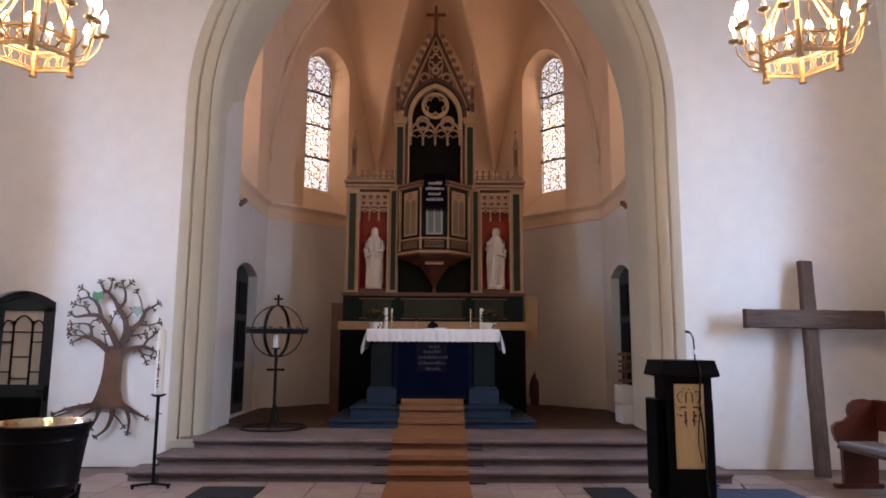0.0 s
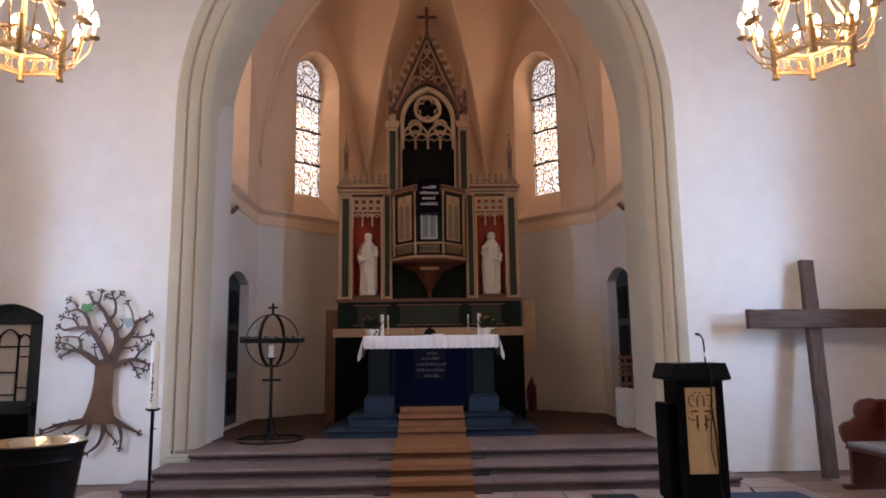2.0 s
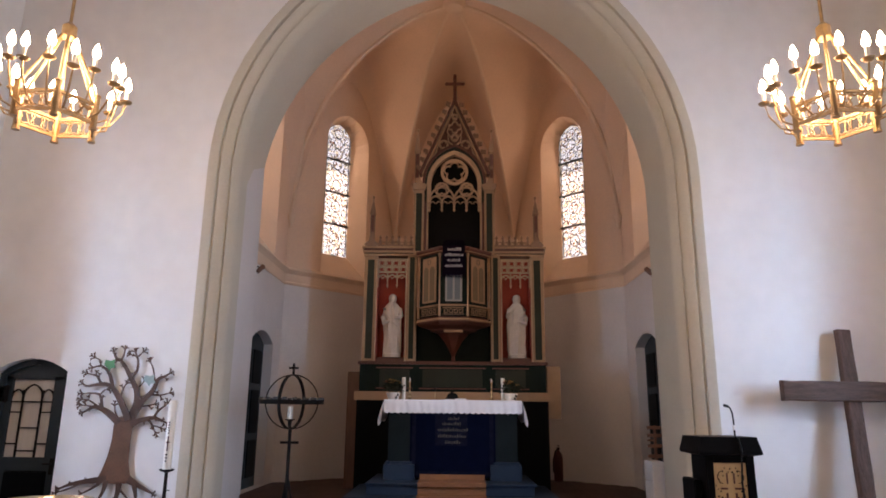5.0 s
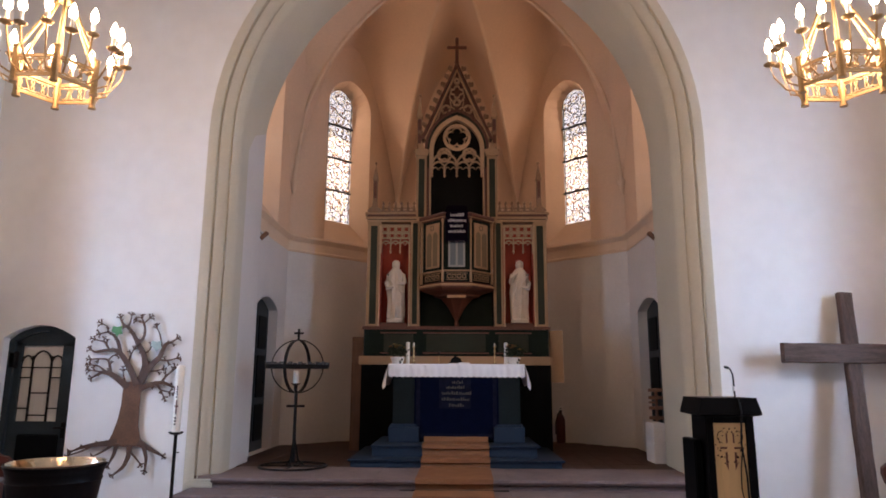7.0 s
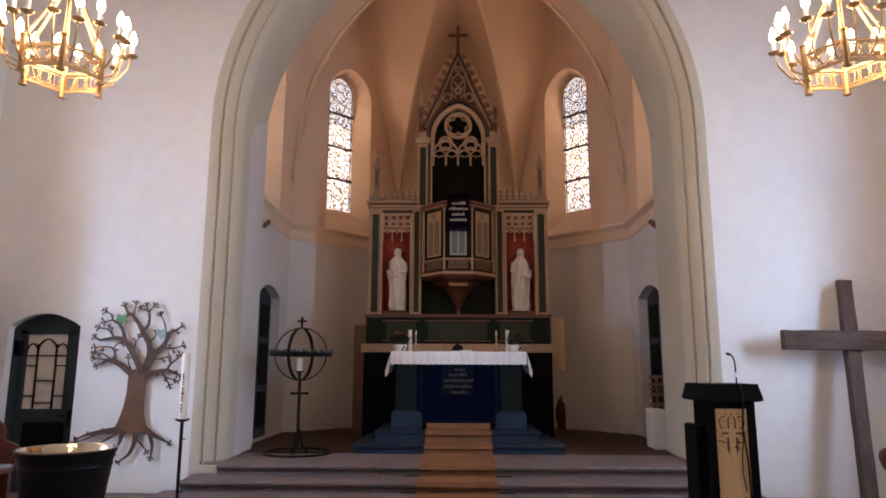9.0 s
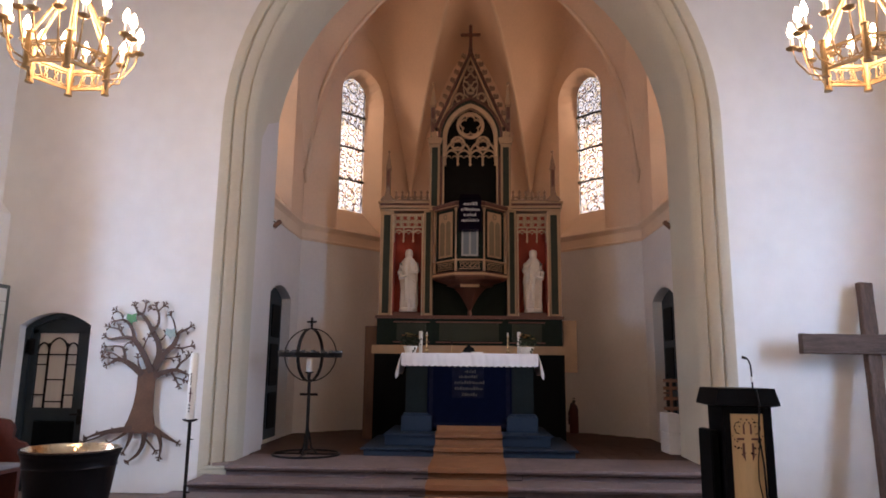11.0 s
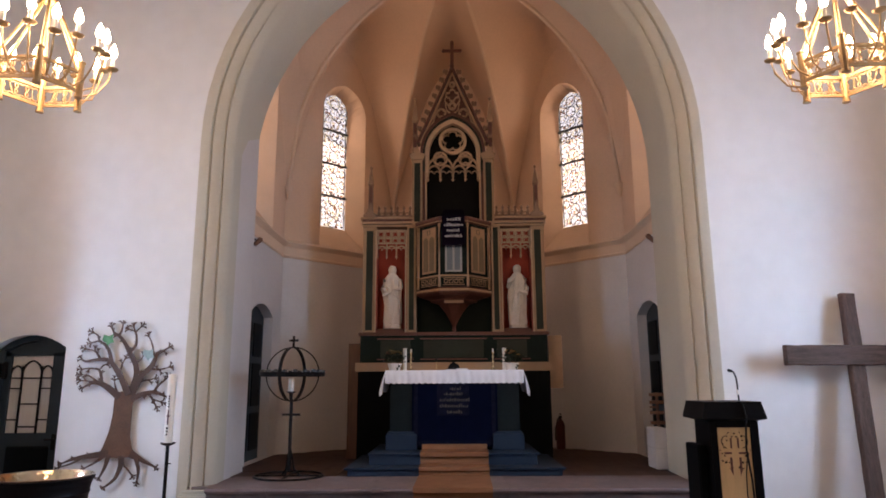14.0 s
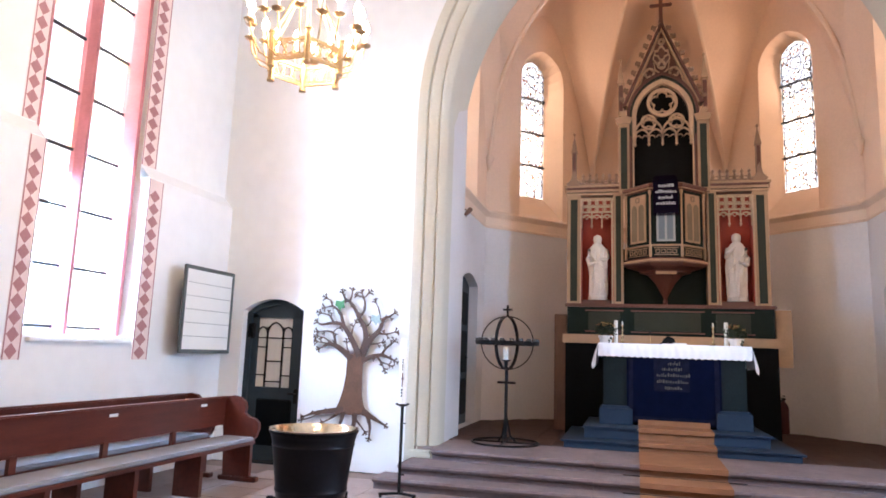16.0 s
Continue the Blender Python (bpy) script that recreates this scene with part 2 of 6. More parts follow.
M_FLOWER = material("cream_yellow_petal", (0.62, 0.42, 0.16), 0.7, var=0.2, scale=30, bump=0.05)
M_FLOWER2 = material("rust_orange_petal", (0.45, 0.16, 0.05), 0.7, var=0.2, scale=30, bump=0.05)
M_TEALIGHT = material("smoked_glass_cup", (0.10, 0.10, 0.10), 0.2, bump=0)
M_CREST = material("tan_carved_wood", (0.24, 0.145, 0.09), 0.6, var=0.15, bump=0.06)
M_OLIVE = material("olive_tan_panel", (0.19, 0.145, 0.085), 0.5, var=0.15, bump=0.05)
M_SILVER = material("silver_grey_panel", (0.36, 0.37, 0.36), 0.45, var=0.1, bump=0.05)
M_POT = material("white_ceramic", (0.78, 0.77, 0.75), 0.3, var=0.03, bump=0)
M_PAPER = material("white_paper", (0.80, 0.79, 0.76), 0.8, bump=0)
M_RED_METAL = material("red_enamel", (0.07, 0.008, 0.007), 0.3, var=0.1, bump=0)
M_GREEN_LEAF = material("bright_green_tin", (0.05, 0.22, 0.07), 0.5, var=0.3, scale=12, bump=0.05)
M_TEAL_LEAF = material("verdigris_tin", (0.30, 0.40, 0.38), 0.5, var=0.3, scale=12, bump=0.05)
M_BULB = emission_material("lit_bulb", (1.0, 0.80, 0.52), 14.0)
M_GLASS_APSE = stained_glass("grisaille_glass", 30.0, (0.96, 0.78, 0.52), (0.30, 0.11, 0.04), (0.10, 0.07, 0.04), 0.35, 0.07)
M_GLASS_NAVE = stained_glass("clear_ornament_glass", 14.0, (0.97, 0.95, 0.95), (0.95, 0.90, 0.88), (0.85, 0.85, 0.88), 0.35, 0.03, 0.45)
M_CURTAIN = material("pleated_net_curtain", (0.62, 0.60, 0.56), 0.95, var=0.12, scale=2, fine=60, bump=0.3, stretch=(14, 1, 0.6))


# ---- building helpers ----
def thing(name, at, label, category, group=""):
    ob = new(name)
    ob.location = at
    ob.empty_display_size = 0.1
    return tagged(ob, label, category, group)


def world_offset(ob):
    v = Vector((0, 0, 0))
    while ob is not None:
        v = v + ob.location
        ob = ob.parent
    return v


def part(name, bm, mat, parent=None, label="", smooth=False):
    """Links a bmesh, drawn in the place's own metres, as one mesh under a thing or part."""
    if parent is not None:
        bmesh.ops.translate(bm, verts=bm.verts, vec=-world_offset(parent))
    bmesh.ops.recalc_face_normals(bm, faces=bm.faces)
    me = bpy.data.meshes.new(name)
    bm.to_mesh(me)
    bm.free()
    me.materials.append(mat)
    if smooth:
        me.polygons.foreach_set("use_smooth", [True] * len(me.polygons))
        me.set_sharp_from_angle(angle=radians(40))
    ob = new(name, me)
    ob.parent = parent
    if label:
        ob["label"] = label
    return ob


def structure(name, bm, mat, label, category, smooth=False):
    return tagged(part(name, bm, mat, None, "", smooth), label, category, "", "structure")


def box(bm, x0, x1, y0, y1, z0, z1, bevel=0.0):
    b = bmesh.new() if bevel else bm
    vs = [b.verts.new(p) for p in ((x0, y0, z0), (x1, y0, z0), (x1, y1, z0), (x0, y1, z0), (x0, y0, z1), (x1, y0, z1), (x1, y1, z1), (x0, y1, z1))]
    for f in ((0, 3, 2, 1), (4, 5, 6, 7), (0, 1, 5, 4), (1, 2, 6, 5), (2, 3, 7, 6), (3, 0, 4, 7)):
        b.faces.new([vs[i] for i in f])
    if bevel:
        bmesh.ops.bevel(b, geom=b.edges[:], offset=bevel, segments=2, affect="EDGES", clamp_overlap=True)
        merge(bm, b)
    return bm


def merge(bm, other):
    m = {v: bm.verts.new(v.co) for v in other.verts}
    for f in other.faces:
        bm.faces.new([m[v] for v in f.verts])
    other.free()


def boxed(*a, bevel=0.0):
    return box(bmesh.new(), *a, bevel=bevel)


def loft(bm, rings, closed=True, caps=True):
    """Skins rings of points, each a list of the same length."""
    rows = [[bm.verts.new(p) for p in r] for r in rings]
    n = len(rows[0])
    for a, b in zip(rows, rows[1:]):
        for i in range(n if closed else n - 1):
            k = (i + 1) % n
            bm.faces.new((a[i], a[k], b[k], b[i]))
    if caps and closed:
        bm.faces.new(rows[0][::-1])
        bm.faces.new(rows[-1])
    return bm


def lathe(bm, x, y, profile, n=24):
    """profile: (radius, z) from the foot up."""
    return loft(bm, [[(x + max(r, 0.0005) * math.cos(2 * math.pi * i / n), y + max(r, 0.0005) * math.sin(2 * math.pi * i / n), z) for i in range(n)] for r, z in profile])


def tube(bm, pts, r, n=8, closed=False):
    """A round bar along points; r a number or one for each point."""
    P = [Vector(p) for p in pts]
    rings = []
    up = Vector((0, 0, 1))
    for i, p in enumerate(P):
        a = P[i - 1] if i or closed else p
        b = P[(i + 1) % len(P)] if i < len(P) - 1 or closed else p
        d = (b - a).normalized()
        side = d.cross(up if abs(d.z) < 0.95 else Vector((0, 1, 0))).normalized()
        top = side.cross(d)
        rad = r[i] if isinstance(r, (list, tuple)) else r
        rings.append([p + rad * (math.cos(2 * math.pi * k / n) * side + math.sin(2 * math.pi * k / n) * top) for k in range(n)])
    if closed:
        rings.append(rings[0])
    return loft(bm, rings, True, not closed)


def slab(bm, outline, y0, y1):
    """An outline in x and z, from y0 to y1 deep."""
    a = [bm.verts.new((x, y0, z)) for x, z in outline]
    b = [bm.verts.new((x, y1, z)) for x, z in outline]
    n = len(a)
    for i in range(n):
        bm.faces.new((a[i], a[(i + 1) % n], b[(i + 1) % n], b[i]))
    bm.faces.new(a[::-1])
    bm.faces.new(b)
    return bm


def ribbon(bm, line, w, y0, y1, closed=False):
    """A flat bar of width w that follows a line in x and z, from y0 to y1 deep."""
    P = [Vector((x, z)) for x, z in line]
    rings = []
    n = len(P)
    for i, p in enumerate(P):
        a = P[i - 1] if i or closed else p
        b = P[(i + 1) % n] if i < n - 1 or closed else p
        d = (b - a).normalized()
        s = Vector((-d.y, d.x)) * w / 2
        rings.append([(p.x + s.x, y0, p.y + s.y), (p.x - s.x, y0, p.y - s.y), (p.x - s.x, y1, p.y - s.y), (p.x + s.x, y1, p.y + s.y)])
    if closed:
        rings.append(rings[0])
    return loft(bm, rings, True, not closed)


def arc(cx, cz, r, a0, a1, n=10):
    return [(cx + r * math.cos(radians(a0 + (a1 - a0) * i / n)), cz + r * math.sin(radians(a0 + (a1 - a0) * i / n))) for i in range(n + 1)]


def pointed(cx, half, z0, z1, spring, k=1.2, n=10):
    """A pointed arch line from (cx-half, z0) up and over to (cx+half, z0), apex as k gives."""
    R = half * 2 * k / 1.2 * 0.95
    left = []
    top = math.acos(max(-1, min(1, (R - half) / R)))
    for i in range(n + 1):
        a = top * i / n
        left.append((cx - half + R - R * math.cos(a), spring + R * math.sin(a)))
    right = [(2 * cx - x, z) for x, z in left[::-1][1:]]
    return [(cx - half, z0)] + left + right + [(cx + half, z0)]


def foils(cx, cz, r, count, turn=90):
    """A line round a foiled circle."""
    pts = []
    rr = r * 0.42
    for k in range(count):
        a = turn + 360 * k / count
        x, z = cx + (r - rr) * math.cos(radians(a)), cz + (r - rr) * math.sin(radians(a))
        span = 180 - 360 / count * 0.5 + 20
        pts += arc(x, z, rr, a - span / 2 - 20, a + span / 2 + 20, 6)
    return pts

# ---- the large structure ----
CX = -0.04          # axis of the chancel
W = 7.85            # front of the chancel wall
P = 0.355           # chancel floor
LX, RX = -5.74, 5.58  # side walls
TOP = 9.6
HALF, SPRING, RAD = 3.09, 4.45, 3.75
ACX = CX - 0.03     # axis of the chancel arch


def arch_line(inset, z0, n=16):
    """The chancel arch, drawn in by inset."""
    h, R = HALF - inset, RAD - inset
    a1 = math.acos((R - h) / R)
    left = [(ACX - h + R - R * math.cos(a1 * i / n), SPRING + R * math.sin(a1 * i / n)) for i in range(n + 1)]
    right = [(2 * ACX - x, z) for x, z in left[::-1][1:]]
    return [(ACX - h, z0)] + left + right + [(ACX + h, z0)]


DOOR_L, DOOR_R, DOOR_S = -5.45, -4.58, 1.91


def door_top(x0, x1, spring, rise, n=10):
    return [(x0 + (x1 - x0) * i / n, spring + rise * (1 - (2 * i / n - 1) ** 2)) for i in range(n + 1)]


def chancel_wall():
    arch = arch_line(0, 0)
    out = [(-6.3, 0), (-6.3, TOP), (6.1, TOP), (6.1, 0)] + arch[::-1]
    out += [(DOOR_R, 0)] + door_top(DOOR_L, DOOR_R, DOOR_S, 0.15)[::-1] + [(DOOR_L, 0)]
    structure("wall_north", slab(bmesh.new(), out, W, W + 0.3), M_WALL, "white limewashed wall pierced by the chancel arch", "wall")
    rows = []
    for inset, y in ((0.0, W - 0.004), (0.035, W + 0.0), (0.10, W + 0.03), (0.115, W + 0.075), (0.135, W + 0.045), (0.22, W + 0.09), (0.245, W + 0.15), (0.265, W + 0.12), (0.33, W + 0.20), (0.345, W + 0.30), (0.29, W + 1.30)):
        rows.append([(x, y, z) for x, z in arch_line(inset, 0.0)])
    structure("arch_1", loft(bmesh.new(), rows, False, False), M_ARCH, "sage grey painted pointed chancel arch with moulded edge", "arch", smooth=True)
    # added backing, coloured black for the unlit space behind the door
    bm = boxed(DOOR_L - 0.2, DOOR_R + 0.2, W + 0.3, W + 0.36, 0, 2.4)
    structure("wall_door_back", bm, M_BLACK, "black backing standing for the dark behind the side door", "wall")
    bm = bmesh.new()
    for s in (-1, 1):
        x = CX + s * 2.93
        box(bm, x - 0.17, x + 0.17, W + 0.0 - 0.05, W + 0.22, 0.21, 0.275, bevel=0.02)
        box(bm, x - 0.14, x + 0.14, W - 0.02, W + 0.2, 0.275, 0.31, bevel=0.012)
    structure("trim_arch_base", bm, M_ARCH, "weathered stone footing of the arch", "plinth")


chancel_wall()


def nave_walls():
    """Side walls: thick below the ledge, thinner above it; tall windows."""
    for side, x, name in ((-1, LX, "wall_west"), (1, RX, "wall_east")):
        bm = bmesh.new()
        o = x + side * 0.75
        wins = [(4.80, 6.20), (-0.20, 1.20)]
        ys = [-8.0] + [v for w in sorted(wins) for v in w] + [W + 0.3]
        up = x + side * 0.13
        for a, b in zip(ys[::2], ys[1::2]):
            box(bm, min(x, o), max(x, o), a, b, 0, 3.27)
            box(bm, min(up, o), max(up, o), a, b, 3.27, TOP)
            v = [bm.verts.new(p) for p in ((x, a, 3.27), (x, b, 3.27), (up, b, 3.42), (up, a, 3.42))]
            bm.faces.new(v)
        for a, b in wins:
            box(bm, min(x, o), max(x, o), a, b, 0, 1.42)
            box(bm, min(up, o), max(up, o), a, b, 6.9, TOP)
        structure(name, bm, M_WALL, "white limewashed nave wall with a sloping ledge", "wall")
    structure("wall_south", boxed(-6.5, 6.4, -8.4, -8.0, 0, TOP), M_WALL, "plain white limewashed end wall", "wall")
    structure("ceiling", boxed(-6.6, 6.5, -8.4, W + 0.3, TOP, TOP + 0.25), M_WALL, "plain white plaster ceiling", "ceiling")


nave_walls()

STEPS = ((6.97, 3.18, 0.124), (7.24, 2.99, 0.236), (7.63, 2.73, P))


def floors():
    structure("floor", boxed(-6.3, 6.1, -8.4, 7.9, -0.2, -0.012), M_JOINT, "worn red sandstone slab floor", "floor")
    bm = bmesh.new()
    for i in range(23):
        for j in range(26):
            x, y = -5.74 + i * 0.5, -8.0 + j * 0.5 - (0.25 if i % 2 else 0)
            if y < 4.45:
                box(bm, x + 0.004, x + 0.496, y + 0.004, y + 0.496, -0.03, 0.0)
    ob = part("paving", bm, M_TILE)
    tagged(ob, "worn red sandstone paving slabs of the nave", "paving", "", "stuff")
    bm = bmesh.new()
    box(bm, CX - 3.3, CX + 3.3, W + 0.05, 13.6, -0.2, P - 0.012)
    structure("floor_chancel", bm, M_JOINT, "raised chancel floor bed", "floor")


floors()


def chancel_steps():
    stone = tagged(new("chancel_stairs"), "three low red sandstone steps with rounded nosings", "stairs", "", "structure")
    backs = [s[0] for s in STEPS[1:]] + [8.55]
    for k, ((y, half, z), back) in enumerate(zip(STEPS, backs)):
        z0 = 0 if k == 0 else STEPS[k - 1][2] - 0.03
        cuts = [-half + CX, -2.1, -0.95, 0.55, 1.6, half + CX]
        for a, b in zip(cuts, cuts[1:]):
            rings = []
            for yy, zz in ((y + 0.06, z0), (y + 0.06, z - 0.06), (y + 0.008, z - 0.046), (y - 0.006, z - 0.022), (y + 0.006, z), (back + 0.12, z), (back + 0.12, z0)):
                rings.append([(a + 0.002, yy, zz), (b - 0.002, yy, zz)])
            bm = bmesh.new()
            m = [[bm.verts.new(p) for p in r] for r in rings]
            n = len(m)
            for i in range(n):
                bm.faces.new((m[i][0], m[i][1], m[(i + 1) % n][1], m[(i + 1) % n][0]))
            bm.faces.new([r[0] for r in m])
            bm.faces.new([r[1] for r in m][::-1])
            part("step_stone", bm, M_STONE, stone)


chancel_steps()

# apse corners, left and right
A0, A1, A2 = (2.95, 9.15), (2.95, 11.35), (1.22, 13.08)
CORN = 3.93
BOSS = Vector((CX - 0.02, 10.13, 8.36))
RIB0 = 4.86


def panel_wall(name, p0, p1, z0, z1, mat, label, hole=None, thick=0.45, straight=False):
    """A wall from p0 to p1 with an arched hole (u, half, sill, spring); its inner face looks to the right of p0-p1 turned inward."""
    L = (Vector(p1) - Vector(p0)).length
    bm = bmesh.new()
    if hole:
        u, h, sill, spring = hole
        line = pointed(u, h, sill, 0, spring, 0.75) if not straight else [(u - h, sill)] + door_top(u - h, u + h, spring, 0.16) + [(u + h, sill)]
        mid = len(line) // 2
        left, right = line[:mid + 1], line[mid:]
        if sill <= z0 + 0.001:
            slab(bm, [(0, z0)] + left + [(u, z1), (0, z1)], 0, thick)
            slab(bm, [(u, z1)] + right + [(L, z0), (L, z1)], 0, thick)
        else:
            slab(bm, [(0, z0), (u, z0), (u, sill)] + left + [(u, z1), (0, z1)], 0, thick)
            slab(bm, [(u, z0), (L, z0), (L, z1), (u, z1)] + right + [(u, sill)], 0, thick)
    else:
        slab(bm, [(0, z0), (L, z0), (L, z1), (0, z1)], 0, thick)
    d = (Vector(p1) - Vector(p0)).normalized()
    bm.transform(Matrix(((d.x, -d.y, 0, p0[0]), (d.y, d.x, 0, p0[1]), (0, 0, 1, 0), (0, 0, 0, 1))))
    return structure(name, bm, mat, label, "wall")


def turned(p0, p1):
    d = (Vector(p1) - Vector(p0)).normalized()
    return Matrix(((d.x, -d.y, 0, p0[0]), (d.y, d.x, 0, p0[1]), (0, 0, 1, 0), (0, 0, 0, 1)))


def resample(line, n):
    pts = [Vector(p) for p in line]
    acc = [0.0]
    for a, b in zip(pts, pts[1:]):
        acc.append(acc[-1] + (b - a).length)
    out = []
    for i in range(n + 1):
        t = acc[-1] * i / n
        k = 0
        while k < len(acc) - 2 and acc[k + 1] < t:
            k += 1
        f = (t - acc[k]) / max(1e-9, acc[k + 1] - acc[k])
        out.append(pts[k].lerp(pts[k + 1], min(1, max(0, f))))
    return out


def niche_window(index, p0, p1, u):
    """A splayed lancet window with leaded glass and iron bars."""
    m = turned(p0, p1)
    outer = resample(pointed(u, 0.50, CORN + 0.03, 0, 6.62, 0.75), 40)
    inner = resample(pointed(u, 0.30, 4.42, 0, 6.78, 0.75), 40)
    bm = bmesh.new()
    rows = [[(p.x, -0.002, p.y) for p in outer], [(q.x, 0.36, q.y) for q in inner]]
    loft(bm, rows, True, False)
    bm.transform(m)
    win = structure("window_%d" % index, bm, M_RIB, "splayed lancet window with ornamental leaded glass", "window")
    bm = bmesh.new()
    vs = [bm.verts.new((p.x, 0.355, p.y)) for p in resample(pointed(u, 0.305, 4.41, 0, 6.78, 0.75), 40)]
    bm.faces.new(vs)
    bm.transform(m)
    pane = part("pane", bm, M_GLASS_APSE, win, "ornamental leaded glass in white and amber")
    pane.visible_shadow = False
    for z in (5.03, 5.68, 6.36):
        bm = boxed(u - 0.31, u + 0.31, 0.325, 0.35, z - 0.018, z + 0.018)
        bm.transform(m)
        part("saddle_bar", bm, M_LEAD, win)
    # leading: a central line and linked loops
    bm = bmesh.new()
    z = 4.52
    k = 0
    while z < 7.0:
        ribbon(bm, arc(u, z, 0.105, 0, 360, 16)[:-1], 0.014, 0.342, 0.352, True)
        for s in (-1, 1):
            ribbon(bm, arc(u + s * 0.21, z + 0.11, 0.075, 0, 360, 12)[:-1], 0.012, 0.342, 0.352, True)
        z += 0.22
        k += 1
    for s in (-1, 1):
        ribbon(bm, [(u + s * 0.265, 4.43), (u + s * 0.265, 6.8)], 0.014, 0.342, 0.352)
    bm.transform(m)
    part("leading", bm, M_LEAD, win)


def side(s, x, y):
    return (CX + s * x, y)


SIDE_LEN = (Vector(A2) - Vector(A1)).length


def apse():
    pts = [side(-1, *A0), side(-1, *A1), side(-1, *A2), side(1, *A2), side(1, *A1), side(1, *A0)]
    names = ("left", "diagonal_left", "back", "diagonal_right", "right")
    idx = 1
    for k in range(5):
        p0, p1 = pts[k], pts[k + 1]
        L = (Vector(p1) - Vector(p0)).length
        hole_low = hole_up = None
        if k == 0:
            hole_low = (1.15, 0.58, P, 2.54)
        if k == 4:
            hole_low = (L - 1.15, 0.58, P, 2.54)
        if k in (1, 3):
            hole_up = (L / 2, 0.50, CORN + 0.03, 6.62)
        if k in (0, 4):
            hole_up = ((0.95 if k == 0 else L - 0.95), 0.50, CORN + 0.03, 6.62)
        panel_wall("wall_apse_lower_" + names[k], p0, p1, 0.0, CORN, M_APSE_LOW, "grey white limewashed lower wall of the apse", hole_low, 0.45, True)
        panel_wall("wall_apse_upper_" + names[k], p0, p1, CORN, 9.3, M_APSE_HIGH, "apricot limewashed upper wall of the apse", hole_up, 0.45)
        if hole_up:
            niche_window(idx, p0, p1, hole_up[0])
            idx += 1
        # string course
        bm = bmesh.new()
        rows = []
        for u in (0.0, L):
            e = 0.0
            rows.append([(u, yy, zz) for yy, zz in ((0.02, CORN - 0.30), (-0.012, CORN - 0.29), (-0.02, CORN - 0.255), (0.0, CORN - 0.24), (-0.004, CORN - 0.10), (-0.035, CORN - 0.07), (-0.075, CORN - 0.035), (-0.075, CORN - 0.01), (0.02, CORN + 0.03))])
        loft(bm, rows)
        bm.transform(turned(p0, p1))
        structure("trim_string_course_" + names[k], bm, M_RIB, "cream moulded string course round the apse", "moulding")
    # return from the arch to the side walls
    for s in (-1, 1):
        xa, xb = CX + s * 2.79, CX + s * 3.42
        bm = boxed(min(xa, xb), max(xa, xb), W + 0.3, 9.148, 0, 9.3)
        structure("wall_return_%s" % ("left" if s < 0 else "right"), bm, M_APSE_LOW, "masonry behind the chancel arch", "wall")
    # vault webs
    ring = pts
    n, mth = 14, 12

    def rib_z(t, p=0.8):
        return RIB0 + (BOSS.z - RIB0) * math.sin(math.pi / 2 * t) ** p

    BEND = (0.41, 0.41, 0.8, 0.8, 0.41, 0.41)

    def wall_arch(sv):
        u = abs(2 * sv - 1)
        return 3.1 * (1 - u ** 1.8)

    sides = [(ring[i], ring[i + 1]) for i in range(5)] + [(ring[5], ring[0])]
    for q, (a, b) in enumerate(sides):
        rows = []
        for j in range(mth + 1):
            t = j / mth
            row = []
            for i in range(n + 1):
                sv = i / n
                p = Vector((*a, 0)).lerp(Vector((*b, 0)), sv).lerp(Vector((BOSS.x, BOSS.y, 0)), t)
                lift = wall_arch(sv) if 0 < q < 4 else wall_arch(0.5 + sv / 2) if q == 0 else wall_arch(sv / 2) if q == 4 else 3.1
                bend = BEND[q] + (BEND[(q + 1) % 6] - BEND[q]) * sv
                row.append((p.x, p.y, rib_z(t, bend) + lift * (1 - t) ** 2.2))
            rows.append(row)
        bm = loft(bmesh.new(), rows, False, False)
        structure("ceiling_vault_%d" % (q + 1), bm, M_APSE_HIGH, "apricot limewashed web of the apse vault", "ceiling", smooth=True)
    bm = boxed(CX - 3.6, CX + 3.6, W + 0.3, 13.7, 9.3, 9.5)
    structure("ceiling_apse_cover", bm, M_WALL, "masonry over the vault", "ceiling")
    for k in (1, 2, 3, 4):
        a = ring[k]
        bm = bmesh.new()
        pl = []
        for j in range(21):
            t = j / 20
            p = Vector((*a, 0)).lerp(Vector((BOSS.x, BOSS.y, 0)), 0.012 + 0.988 * t)
            pl.append((p.x, p.y, rib_z(t, BEND[k]) - 0.005))
        tube(bm, pl, 0.036, 8)
        lathe(bm, a[0] * 0.985 + BOSS.x * 0.015, a[1] * 0.985 + BOSS.y * 0.015, [(0.015, RIB0 - 0.2), (0.05, RIB0 - 0.1), (0.055, RIB0 - 0.05), (0.09, RIB0), (0.09, RIB0 + 0.04)], 10)
        structure("trim_vault_rib_%d" % k, bm, M_RIB, "cream vault rib rising from a small corbel", "vault rib", smooth=True)
    bm = lathe(bmesh.new(), BOSS.x, BOSS.y, [(0.02, BOSS.z - 0.14), (0.15, BOSS.z - 0.11), (0.2, BOSS.z - 0.04), (0.2, BOSS.z)], 20)
    structure("trim_vault_boss", bm, M_RIB, "round cream keystone where the ribs meet", "keystone", smooth=True)


apse()


